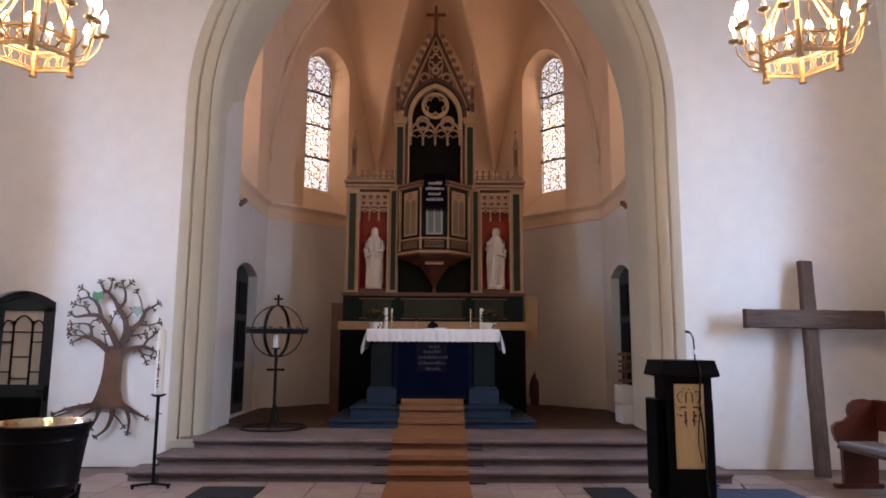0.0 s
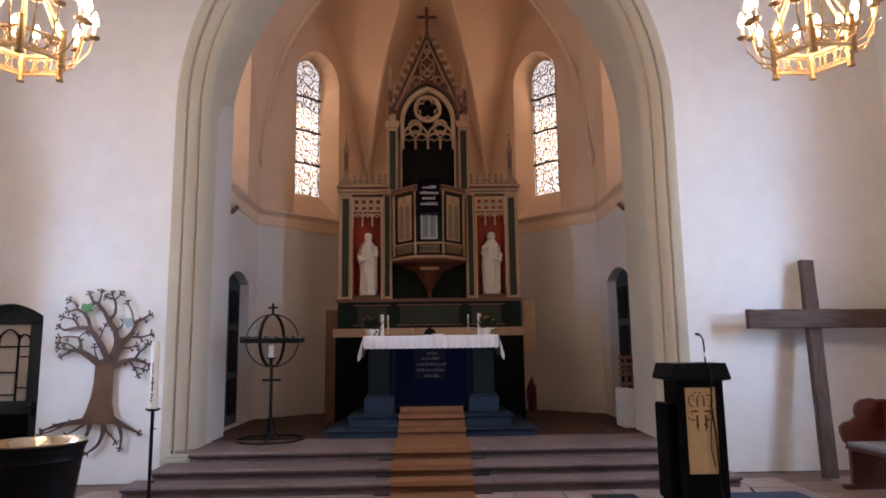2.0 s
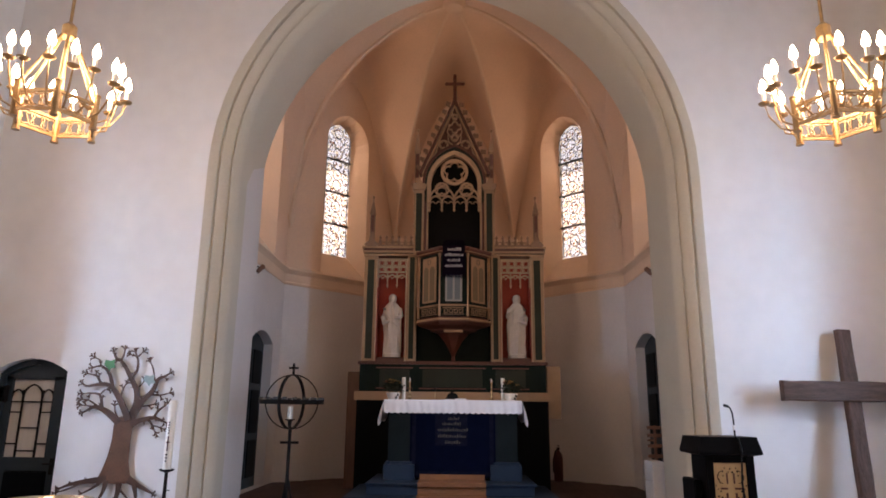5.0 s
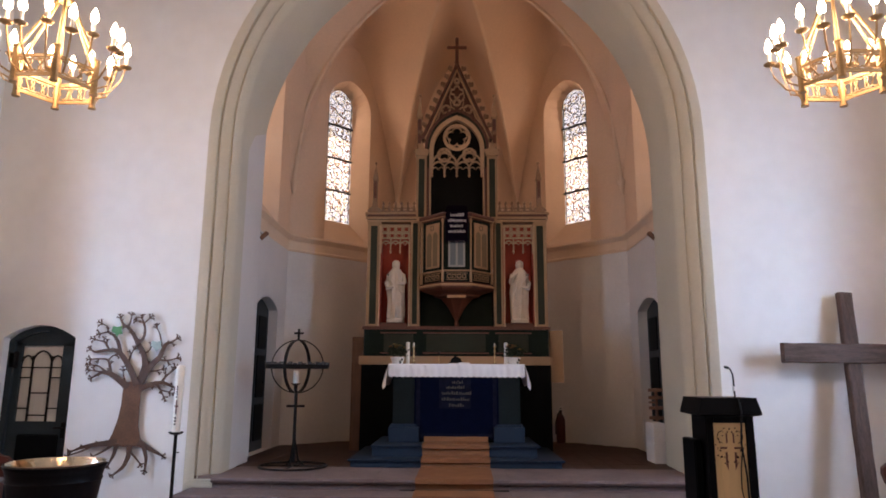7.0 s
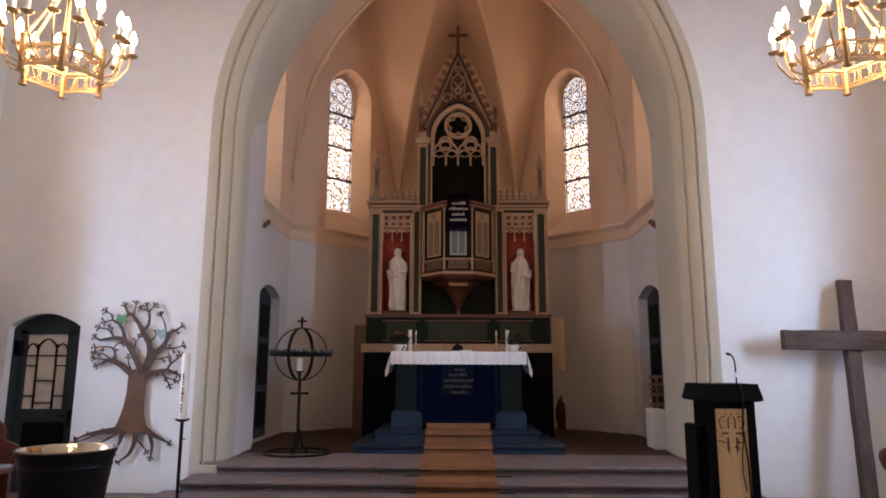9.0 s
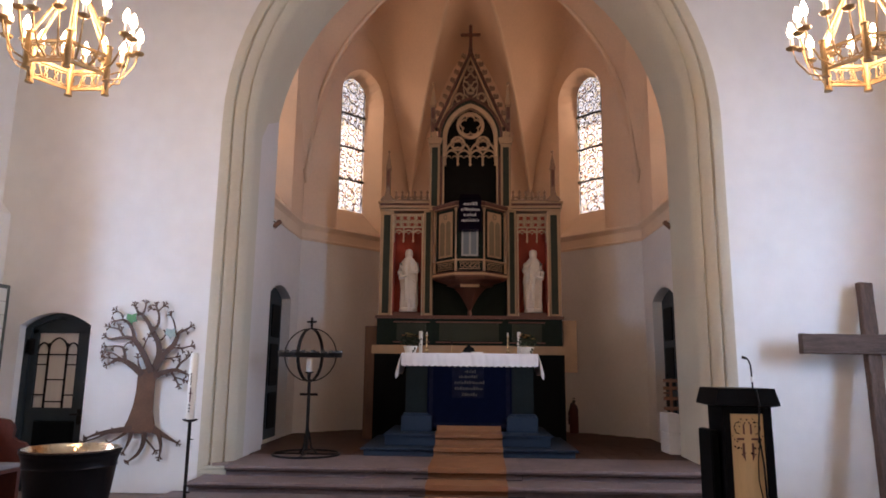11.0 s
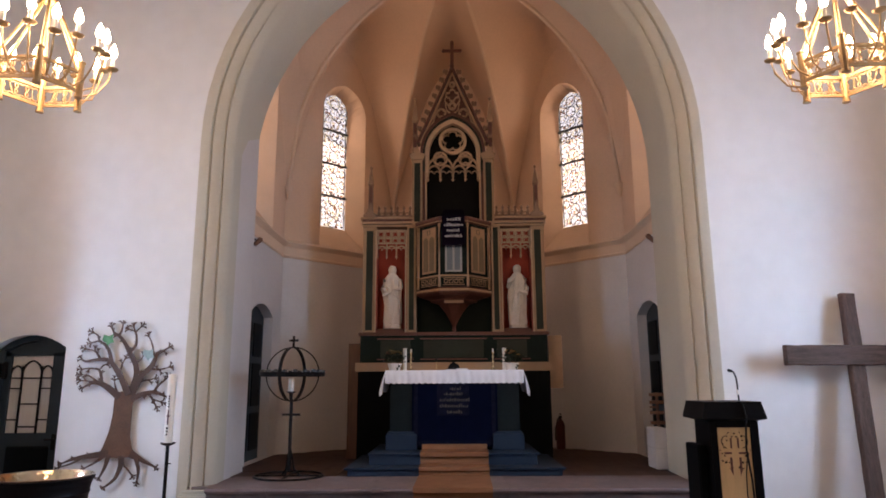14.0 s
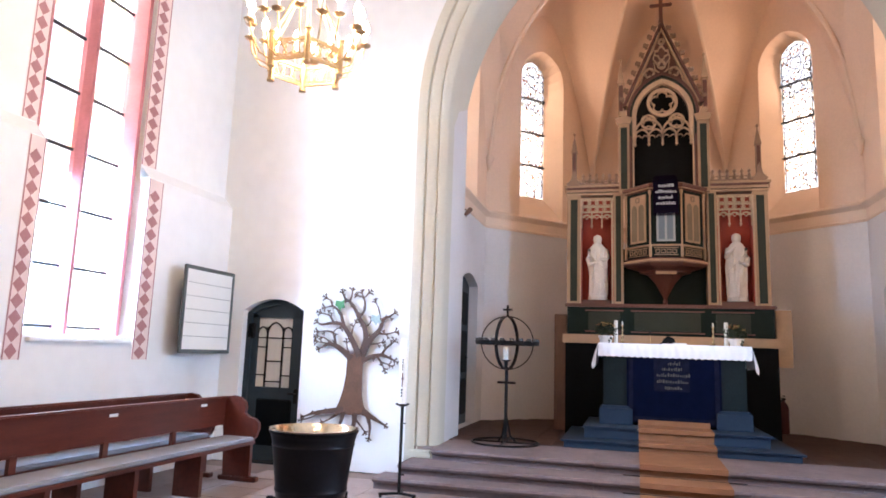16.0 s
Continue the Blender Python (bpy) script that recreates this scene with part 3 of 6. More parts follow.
def apse_door(index, s):
    x = CX + s * 3.10
    bm = bmesh.new()
    yc = 9.15 + 1.15
    line = [(yc - 0.577, P)] + door_top(yc - 0.577, yc + 0.577, 2.54, 0.157) + [(yc + 0.577, P)]
    slab(bm, line, 0, 0.06)
    bm.transform(Matrix(((0, s * 1.0, 0, x), (1, 0, 0, 0), (0, 0, 1, 0), (0, 0, 0, 1))))
    d = structure("door_%d" % index, bm, M_DOOR, "black green painted panelled door under a segmental arch", "door")
    for z0, z1 in ((0.5, 1.05), (1.15, 1.8), (1.9, 2.42)):
        for a, b in ((yc - 0.48, yc - 0.04), (yc + 0.04, yc + 0.48)):
            xs = sorted((x - s * 0.014, x + s * 0.01))
            part("door_panel", boxed(xs[0], xs[1], a, b, z0, z1, bevel=0.012), M_SLATE_DARK, d)
    h = bmesh.new()
    tube(h, [(x - s * 0.002, yc + 0.38, 1.38), (x - s * 0.05, yc + 0.38, 1.38), (x - s * 0.055, yc + 0.28, 1.38)], 0.011, 6)
    part("door_handle", h, M_IRON, d, "black iron lever handle")


apse_door(2, -1)
apse_door(3, 1)


def nave_window(index, s, yc):
    """Two lancets with a rose stone mullion, iron bars and a painted border."""
    x = LX if s < 0 else RX
    up = x + s * 0.13
    gx = x + s * 0.30
    bm = bmesh.new()

    def bx(b, xa, xb, *r, bevel=0.0):
        box(b, min(xa, xb), max(xa, xb), *r, bevel=bevel)
        return b

    win = structure("window_%d" % index, bx(bmesh.new(), x + s * 0.02, x + s * 0.4, yc - 0.675, yc + 0.715, 1.38, 1.5, bevel=0.006), M_WALL, "tall two-light nave window with rose stone mullion", "window")
    for y0, y1 in ((-0.73, -0.57), (-0.062, 0.062), (0.57, 0.73)):
        b = bmesh.new()
        a, c = yc + y0, yc + y1
        w = c - a
        front = 0.10 if abs(y0) < 0.1 else 0.15
        prof = [(gx - s * 0.02, a), (gx + s * 0.10, a), (gx + s * 0.10, c), (gx - s * (front - 0.08), c), (gx - s * front, a + w * 0.66), (gx - s * front, a + w * 0.34)]
        loft(b, [[(px, py, z) for px, py in prof] for z in (1.5, 6.9)])
        part("mullion", b, M_PINK, win, "rose painted stone shaft")
    for a, b2 in ((-0.57, -0.062), (0.062, 0.57)):
        pane = part("pane", bx(bmesh.new(), gx + s * 0.03, gx + s * 0.036, yc + a, yc + b2, 1.5, 6.9), M_GLASS_NAVE, win, "clear leaded glass, bright with daylight")
        pane.visible_shadow = False
        for i in range(9):
            z = 1.57 + i * 0.598
            part("saddle_bar", bx(bmesh.new(), gx, gx + s * 0.02, yc + a, yc + b2, z - 0.016, z + 0.016), M_LEAD, win)
    part("window_sill", bx(bmesh.new(), x - s * 0.045, x + s * 0.018, yc - 0.62, yc + 0.66, 1.425, 1.46, bevel=0.006), M_WALL, win)
    # painted border of diamonds
    for y0, bw in ((-0.845, 0.18), (0.722, 0.24)):
        for z0, z1, wx in ((1.26, 3.26, x), (3.43, 6.6, up)):
            b = bx(bmesh.new(), wx - s * 0.003, wx + s * 0.01, yc + y0, yc + y0 + bw, z0, z1)
            strip = part("painted_border", b, M_PALE_PINK, win, "pale rose border with dark diamonds")
            n = int((z1 - z0) / 0.145)
            d = bmesh.new()
            e = bmesh.new()
            fx = wx - s * 0.006
            for i in range(n):
                z = z0 + 0.0725 + i * 0.145
                c = yc + y0 + bw / 2 - 0.01
                vs = [d.verts.new((fx, py, pz)) for py, pz in ((c - bw * 0.36, z), (c, z - 0.072), (c + bw * 0.36, z), (c, z + 0.072))]
                d.faces.new(vs)
            part("diamonds", d, M_DIAMOND, strip)
            for yy in (0.004, bw - 0.014):
                bx(e, wx - s * 0.007, wx, yc + y0 + yy, yc + y0 + yy + 0.01, z0, z1)
            part("border_line", e, M_DIAMOND, strip)


nave_window(5, -1, 5.48)
nave_window(6, 1, 5.48)
# rear pair, assumed out of view, where the fill lamps stand
nave_window(7, -1, 0.48)
nave_window(8, 1, 0.48)


def side_door():
    """Arched side door with a glazed upper half."""
    y = W + 0.14
    rise = 0.15
    frame_line = [(DOOR_L, 0.0)] + door_top(DOOR_L, DOOR_R, DOOR_S, rise) + [(DOOR_R, 0.0)]
    bm = bmesh.new()
    ribbon(bm, [(a + (0.035 if a < -5.0 else -0.035), b - (0.03 if b > 1 else 0)) for a, b in frame_line], 0.07, y - 0.03, y + 0.08)
    door = structure("door_1", bm, M_DOOR, "black green arched door with leaded glazed upper half", "door")
    x0, x1 = DOOR_L + 0.07, DOOR_R - 0.07
    gx0, gx1, gz0, gz1 = x0 + 0.075, x1 - 0.155, 0.93, 1.82
    part("leaf", boxed(x0, x1, y + 0.01, y + 0.05, 0.02, gz0), M_DOOR, door)
    b = bmesh.new()
    box(b, x0, gx0, y + 0.01, y + 0.05, gz0, 1.86)
    box(b, gx1, x1, y + 0.01, y + 0.05, gz0, 1.86)
    slab(b, [(x0, gz1), (x1, gz1)] + door_top(x0, x1, DOOR_S - 0.04, rise)[::-1], y + 0.01, y + 0.05)
    part("stile", b, M_DOOR, door)
    part("curtain", boxed(gx0, gx1, y + 0.045, y + 0.055, gz0, gz1), M_CURTAIN, door, "pleated net curtain behind the glass")
    b = bmesh.new()
    w = gx1 - gx0
    for f in (0.27, 0.73):
        box(b, gx0 + w * f - 0.009, gx0 + w * f + 0.009, y + 0.02, y + 0.04, gz0, gz1 - 0.12)
    for z, a, c in ((1.08, 0, 0.27), (1.08, 0.73, 1), (1.26, 0.27, 0.73), (1.44, 0, 0.27), (1.44, 0.73, 1), (1.56, 0, 1), (1.0, 0.27, 0.73)):
        box(b, gx0 + w * a, gx0 + w * c, y + 0.02, y + 0.04, z - 0.008, z + 0.008)
    for c, h in ((0.135, 0.135), (0.5, 0.23), (0.865, 0.135)):
        ribbon(b, pointed(gx0 + w * c, w * h, gz1 - 0.2, 0, gz1 - 0.2, 0.8, 6), 0.016, y + 0.02, y + 0.04)
    part("glazing_bars", b, M_IRON, door, "black tracery glazing bars")
    part("lower_panel", boxed(x0 + 0.13, x1 - 0.1, y - 0.005, y + 0.02, 0.2, 0.78, bevel=0.012), M_SLATE_DARK, door)
    h = bmesh.new()
    tube(h, [(x1 - 0.05, y + 0.01, 0.86), (x1 - 0.05, y - 0.04, 0.86), (x1 - 0.13, y - 0.045, 0.86)], 0.011, 6)
    box(h, x1 - 0.075, x1 - 0.025, y, y + 0.012, 0.74, 0.92)
    part("door_handle", h, M_IRON, door, "black iron lever handle")
    h = bmesh.new()
    box(h, x0 - 0.06, x0 + 0.05, y - 0.03, y + 0.01, 1.55, 1.75, bevel=0.012)
    part("hinge", h, M_IRON, door, "black iron strap hinge")


side_door()

# ---- the chancel ----
YR = 10.9


def altar_steps():
    st = tagged(new("altar_podium"), "slate blue painted wooden altar steps", "steps", "", "structure")
    part("step", boxed(CX - 1.33, CX + 1.32, 8.64, 10.6, P, 0.43, bevel=0.006), M_BLUE, st)
    part("tread", boxed(CX - 1.37, CX + 1.36, 8.60, 10.6, 0.431, 0.455, bevel=0.008), M_BLUE, st)
    part("step", boxed(CX - 1.10, CX + 1.05, 8.93, 10.6, 0.455, 0.575, bevel=0.006), M_BLUE, st)
    part("tread", boxed(CX - 1.12, CX + 1.09, 8.89, 10.6, 0.576, 0.60, bevel=0.008), M_BLUE, st)


altar_steps()


def altar():
    a = thing("altar", (CX, 9.8, 0.60), "dark green painted altar table with stepped plinth blocks", "altar")
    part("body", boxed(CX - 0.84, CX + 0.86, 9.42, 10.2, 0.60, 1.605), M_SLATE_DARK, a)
    for x0, x1 in ((-0.88, -0.56), (0.56, 0.88)):
        part("pier", boxed(CX + x0, CX + x1, 9.38, 9.5, 0.83, 1.605, bevel=0.006), M_ALTAR_GREEN, a)
        part("plinth", boxed(CX + x0 - 0.05, CX + x1 + 0.05, 9.30, 9.5, 0.601, 0.81, bevel=0.01), M_BLUE, a)
        part("plinth_cap", boxed(CX + x0 - 0.03, CX + x1 + 0.03, 9.34, 9.5, 0.81, 0.84, bevel=0.01), M_BLUE, a)
    part("mensa", boxed(CX - 0.91, CX + 0.91, 9.36, 10.25, 1.585, 1.645, bevel=0.008), M_SLATE_DARK, a)


altar()


def altar_cloth():
    c = thing("altar_cloth", (CX, 9.8, 1.645), "white linen altar cloth with a scalloped lace hem", "altar cloth")
    part("top", boxed(CX - 0.945, CX + 0.945, 9.335, 10.27, 1.647, 1.655, bevel=0.003), M_LINEN, c)
    n = 96
    bm = bmesh.new()
    rows = [[], [], [], []]
    for i in range(n + 1):
        x = CX - 0.945 + 1.89 * i / n
        sc = 0.014 * abs(math.sin(math.pi * i / 4))
        wob = 0.006 * math.sin(i * 0.55) + 0.004 * math.sin(i * 1.3)
        for k, (dy, z) in enumerate(((0.0, 1.654), (-0.012, 1.64), (-0.018 + wob, 1.55), (-0.02 + 1.4 * wob, 1.485 - sc))):
            rows[k].append((x, 9.335 + dy, z))
    loft(bm, rows, False, False)
    part("front_fall", bm, M_LINEN, c, "scalloped lace edge", smooth=True)
    for s in (-1, 1):
        bm = bmesh.new()
        rows = [[], [], []]
        for i in range(41):
            y = 9.318 + 0.95 * i / 40
            sc = 0.014 * abs(math.sin(math.pi * i / 4))
            drop = 0.26 + 0.03 * math.sin(i * 0.7) + (0.05 if i < 3 else 0)
            out = 0.02 + 0.05 * abs(math.sin(i * 0.45))
            rows[0].append((CX + s * 0.944, y, 1.654))
            rows[1].append((CX + s * (0.952 + out * 0.5), y, 1.55))
            rows[2].append((CX + s * (0.958 + out * 1.1), y, 1.654 - drop - sc))
        loft(bm, rows, False, False)
        part("side_fall", bm, M_LINEN, c, smooth=True)


altar_cloth()


def frontal():
    f = thing("altar_frontal", (CX, 9.36, 1.2), "navy woven altar frontal with pale bordered lettering", "altar frontal")
    part("cloth", boxed(CX - 0.58, CX + 0.58, 9.352, 9.362, 0.64, 1.59), M_FRONTAL, f)
    y0, y1 = 9.347, 9.352
    for r in ((-0.555, -0.50, 0.66, 1.57), (0.50, 0.555, 0.66, 1.57), (-0.50, 0.50, 0.66, 0.715)):
        part("border", boxed(CX + r[0], CX + r[1], y0, y1, r[2], r[3]), M_FRONTAL_EDGE, f)
    part("field", boxed(CX - 0.24, CX + 0.20, y0, y1, 1.05, 1.48), M_FRONTAL_EDGE, f)
    rnd = random.Random(4)
    for z, x0, x1 in ((1.405, -0.06, 0.08), (1.335, -0.14, 0.10), (1.255, -0.20, 0.20), (1.175, -0.20, 0.17), (1.095, -0.10, 0.09)):
        x = x0
        while x < x1:
            w = rnd.uniform(0.012, 0.028)
            h = rnd.choice((0.026, 0.034, 0.044))
            part("stitched_bar", boxed(CX + x, CX + x + w * 0.7, y0 - 0.003, y0, z - 0.018, z - 0.018 + h), M_LETTER2, f)
            x += w + 0.008


frontal()


def predella():
    p = thing("predella", (CX, 10.5, P), "dark green panelled base behind the altar with light band", "altar base")
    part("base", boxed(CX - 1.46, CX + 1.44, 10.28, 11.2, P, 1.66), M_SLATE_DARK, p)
    part("band", boxed(CX - 1.50, CX + 1.46, 10.25, 11.2, 1.66, 1.79, bevel=0.006), M_CREAM, p, "light wooden band")
    part("panel_body", boxed(CX - 1.44, CX + 1.42, 10.34, 11.2, 1.79, 2.20), M_GREEN, p)
    for x0, x1 in ((-1.18, -0.62), (-0.52, 0.50), (0.60, 1.16)):
        part("raised_panel", boxed(CX + x0 + 0.05, CX + x1 - 0.05, 10.325, 10.345, 1.86, 2.13, bevel=0.008), M_GREEN2, p)
        for q in ((x0, x1, 1.83, 1.85), (x0, x1, 2.14, 2.16)):
            part("panel_moulding", boxed(CX + q[0], CX + q[1], 10.322, 10.342, q[2], q[3]), M_BROWN_TRIM, p)
    part("ledge", boxed(CX - 1.47, CX + 1.45, 10.30, 11.2, 2.20, 2.25, bevel=0.01), M_BROWN_TRIM, p)
    part("side_panel", boxed(CX + 1.45, CX + 1.66, 10.45, 10.55, 1.40, 2.20, bevel=0.008), M_CREAM, p, "brown wooden wing board")
    part("side_post", boxed(CX - 1.66, CX - 1.47, 10.6, 10.7, P, 2.1, bevel=0.008), M_BROWN, p, "brown wooden post")


predella()

ZB = 2.25


def pinnacle(bm, x, z0, z1, w, y):
    """A slim spirelet with a finial."""
    loft(bm, [[(x + sx * h, y + 0.05 + sy * h, z) for sx, sy in ((-1, -1), (1, -1), (1, 1), (-1, 1))] for h, z in ((w, z0), (w, z0 + (z1 - z0) * 0.55), (w * 1.35, z0 + (z1 - z0) * 0.56), (w * 1.2, z0 + (z1 - z0) * 0.6), (w * 0.15, z1 - 0.06), (w * 0.6, z1 - 0.03), (0.003, z1))])


def crocket(bm, x, z, dx, dz, size, y):
    """A small leaf knob that curls out from an edge."""
    n = Vector((dx, dz)).normalized()
    t = Vector((-n.y, n.x))
    pts = [(0, -0.5), (0.45, -0.45), (0.9, -0.55), (1.1, -0.1), (0.95, 0.35), (0.6, 0.15), (0.5, 0.5), (0, 0.5)]
    slab(bm, [(x + size * (a * n.x + b * t.x), z + size * (a * n.y + b * t.y)) for a, b in pts], y, y + 0.05)


def reredos():
    r = thing("reredos", (CX, 11.0, ZB), "tall neo-gothic carved altarpiece in cream, green and red", "altarpiece")
    yf, yb = YR, YR + 0.30
    # wings with statue niches
    for s in (-1, 1):
        def X(a):
            return CX + s * a

        def bx(a0, a1, *q, bevel=0.0):
            return boxed(min(X(a0), X(a1)), max(X(a0), X(a1)), *q, bevel=bevel)

        part("niche_back", bx(0.74, 1.30, yb - 0.02, yb + 0.02, ZB, 4.02), M_RED, r, "vermilion red niche back")
        part("niche_cheek", bx(1.27, 1.29, yf + 0.05, yb, ZB, 4.02), M_RED, r)
        part("niche_cheek", bx(0.75, 0.77, yf + 0.05, yb, ZB, 4.02), M_RED, r)
        part("niche_base", bx(0.77, 1.27, yf + 0.05, yb, ZB, 2.36, bevel=0.01), M_BROWN_TRIM, r)
        part("outer_pilaster", bx(1.28, 1.50, yf, yb, ZB, 4.05, bevel=0.006), M_CREAM, r)
        part("pilaster_panel", bx(1.335, 1.445, yf - 0.01, yf + 0.01, ZB + 0.08, 3.98), M_GREEN2, r, "dark green recessed strip")
        part("inner_pilaster", bx(0.62, 0.77, yf - 0.02, yb, ZB, 4.05, bevel=0.006), M_CREAM, r)
        part("pilaster_panel", bx(0.655, 0.735, yf - 0.03, yf, ZB + 0.08, 4.02), M_GREEN2, r, "dark green recessed strip")
        part("shaft", lathe(bmesh.new(), X(1.285), yf - 0.015, [(0.018, ZB + 0.03), (0.013, ZB + 0.08), (0.013, 3.95), (0.022, 3.98)], 8), M_TRACERY, r)
        part("shaft", lathe(bmesh.new(), X(0.79), yf - 0.015, [(0.018, ZB + 0.03), (0.013, ZB + 0.08), (0.013, 3.95), (0.022, 3.98)], 8), M_TRACERY, r)
        # cornice and cresting
        b = bmesh.new()
        for z0, z1, e in ((4.05, 4.085, 0.012), (4.10, 4.135, 0.03), (4.175, 4.21, 0.045)):
            box(b, min(X(0.62), X(1.50 + e)), max(X(0.62), X(1.50 + e)), yf - e, yb, z0, z1)
        part("cornice", b, M_CREAM, r)
        part("cornice_core", bx(0.62, 1.50, yf + 0.01, yb, 4.085, 4.10), M_GREEN, r)
        part("cornice_band", bx(0.62, 1.51, yf - 0.02, yb, 4.135, 4.175), M_BROWN_TRIM, r, "thin red brown band")
        b = bmesh.new()
        box(b, min(X(0.66), X(1.30)), max(X(0.66), X(1.30)), yf - 0.03, yf, 4.21, 4.24)
        for i in range(6):
            a = X(0.72 + i * 0.105)
            slab(b, [(a - 0.026, 4.235), (a + 0.026, 4.235), (a + 0.018, 4.31), (a + 0.008, 4.33), (a + 0.024, 4.36), (a, 4.40), (a - 0.024, 4.36), (a - 0.008, 4.33), (a - 0.018, 4.31)], yf - 0.035, yf - 0.01)
            if i:
                ribbon(b, arc(a - s * 0.0525, 4.24, 0.045, 0, 180, 6), 0.012, yf - 0.035, yf - 0.015)
        part("cresting", b, M_CREST, r, "tan cresting of small fleurs")
        b = bmesh.new()
        slab(b, [(X(1.31), 4.20), (X(1.47), 4.20), (X(1.51), 4.24), (X(1.44), 4.30), (X(1.415), 4.40), (X(1.39), 4.48), (X(1.365), 4.40), (X(1.34), 4.30), (X(1.27), 4.24)], yf - 0.06, yf + 0.05)
        pinnacle(b, X(1.39), 4.36, 5.12, 0.036, yf - 0.02)
        part("corner_pinnacle", b, M_CREST, r, "slender tan corner pinnacle")
        part("pinnacle_strip", boxed(X(1.39) - 0.024, X(1.39) + 0.024, yf - 0.014, yf - 0.006, 4.46, 4.76), M_BROWN_TRIM, r)
        # tracery screen over the niche
        b = bmesh.new()
        c0, c1 = 0.79, 1.27
        for z in (3.99, 3.86, 3.77):
            box(b, min(X(c0), X(c1)), max(X(c0), X(c1)), yf, yf + 0.03, z - 0.012, z + 0.012)
        for i in range(5):
            a = X(c0 + (c1 - c0) * i / 4)
            box(b, a - 0.011, a + 0.011, yf, yf + 0.03, 3.62 if i in (0, 4) else 3.78, 4.0)
        for i in range(4):
            a = X(c0 + (c1 - c0) * (i + 0.5) / 4)
            ribbon(b, foils(a, 3.925, 0.05, 4, 45), 0.012, yf + 0.005, yf + 0.025, True)
            ribbon(b, foils(a, 3.815, 0.045, 4, 45), 0.011, yf + 0.005, yf + 0.025, True)
        for i in range(3):
            w = (c1 - c0) / 3
            a = X(c0 + w * (i + 0.5))
            ribbon(b, pointed(a, w / 2, 3.64, 0, 3.64, 0.66, 6), 0.02, yf, yf + 0.03)
            ribbon(b, arc(a - 0.04, 3.655, 0.035, 0, 180, 6), 0.011, yf + 0.005, yf + 0.025)
            ribbon(b, arc(a + 0.04, 3.655, 0.035, 0, 180, 6), 0.011, yf + 0.005, yf + 0.025)
        for i in range(4):
            a = X(c0 + (c1 - c0) * i / 3)
            lathe(b, a, yf + 0.012, [(0.002, 3.50), (0.020, 3.54), (0.010, 3.57), (0.013, 3.60), (0.013, 3.78)], 6)
        part("niche_tracery", b, M_TRACERY, r, "pale pierced tracery screen")
    # middle bay
    part("lower_back", boxed(CX - 0.62, CX + 0.62, yb - 0.06, yb, ZB, 3.2), M_GREEN, r, "dark green back panel")
    # solid black sheet; its colour stands for the shade within the arch
    part("arch_shade_back", slab(bmesh.new(), pointed(CX, 0.52, 3.2, 0, 5.33, 0.867, 10), yb - 0.04, yb + 0.1), M_BLACK, r, "black sheet standing for the shade in the arch above the pulpit")
    for s in (-1, 1):
        x = CX + s * 0.60
        part("main_pilaster", boxed(x - 0.085, x + 0.085, yf - 0.06, yb, 4.05, 5.24, bevel=0.006), M_CREAM, r)
        part("pilaster_panel", boxed(x - 0.05, x + 0.05, yf - 0.07, yf - 0.05, 4.12, 5.14), M_GREEN2, r, "dark green recessed strip")
        b = bmesh.new()
        slab(b, [(x - 0.10, 5.20), (x + 0.10, 5.20), (x + 0.13, 5.30), (x + 0.05, 5.32), (x, 5.46), (x - 0.05, 5.32), (x - 0.13, 5.30)], yf - 0.09, yf + 0.06)
        pinnacle(b, x + s * 0.045, 5.36, 6.36, 0.04, yf - 0.02)
        part("pinnacle", b, M_CREAM, r, "cream pinnacle with gablet")
        part("pinnacle_strip", boxed(x + s * 0.045 - 0.03, x + s * 0.045 + 0.03, yf - 0.016, yf - 0.008, 5.44, 5.88), M_BROWN_TRIM, r)
        part("jamb", boxed(CX + s * 0.50 - 0.02, CX + s * 0.50 + 0.02, yf - 0.03, yb, 3.9, 5.33), M_BROWN_TRIM, r, "red brown moulded jamb")
        part("jamb_shaft", lathe(bmesh.new(), CX + s * 0.455, yf - 0.02, [(0.014, 3.9), (0.014, 5.3)], 8), M_TRACERY, r)
    # gable
    apex = 6.92
    for inset, w, mat, nm, dy in ((0.0, 0.05, M_BROWN_TRIM, "gable_edge", 0.0), (0.055, 0.045, M_CREAM, "gable_moulding", 0.012)):
        b = bmesh.new()
        h = 0.60 - inset
        ribbon(b, [(CX - h, 5.50), (CX, apex - inset * 2.4), (CX + h, 5.50)], w, yf - 0.06 + dy, yf + 0.12)
        part(nm, b, mat, r)
    part("gable_field", slab(bmesh.new(), [(CX - 0.52, 5.58), (CX, apex - 0.15), (CX + 0.52, 5.58), (CX, 6.04)], yf + 0.05, yf + 0.08), M_BROWN_TRIM, r, "red brown gable field")
    for (x, z, rad, n) in ((0, 6.40, 0.11, 4), (-0.19, 6.07, 0.075, 5), (0.19, 6.07, 0.075, 5), (0, 6.20, 0.06, 3), (0, 6.60, 0.045, 3)):
        b = ribbon(bmesh.new(), foils(CX + x, z, rad, n), 0.018, yf + 0.0, yf + 0.05, True)
        if n != 4:
            ribbon(b, arc(CX + x, z, rad + 0.005, 0, 360, 16)[:-1], 0.014, yf, yf + 0.05, True)
        part("gable_foil", b, M_TRACERY, r, "pale pierced foil of the gable")
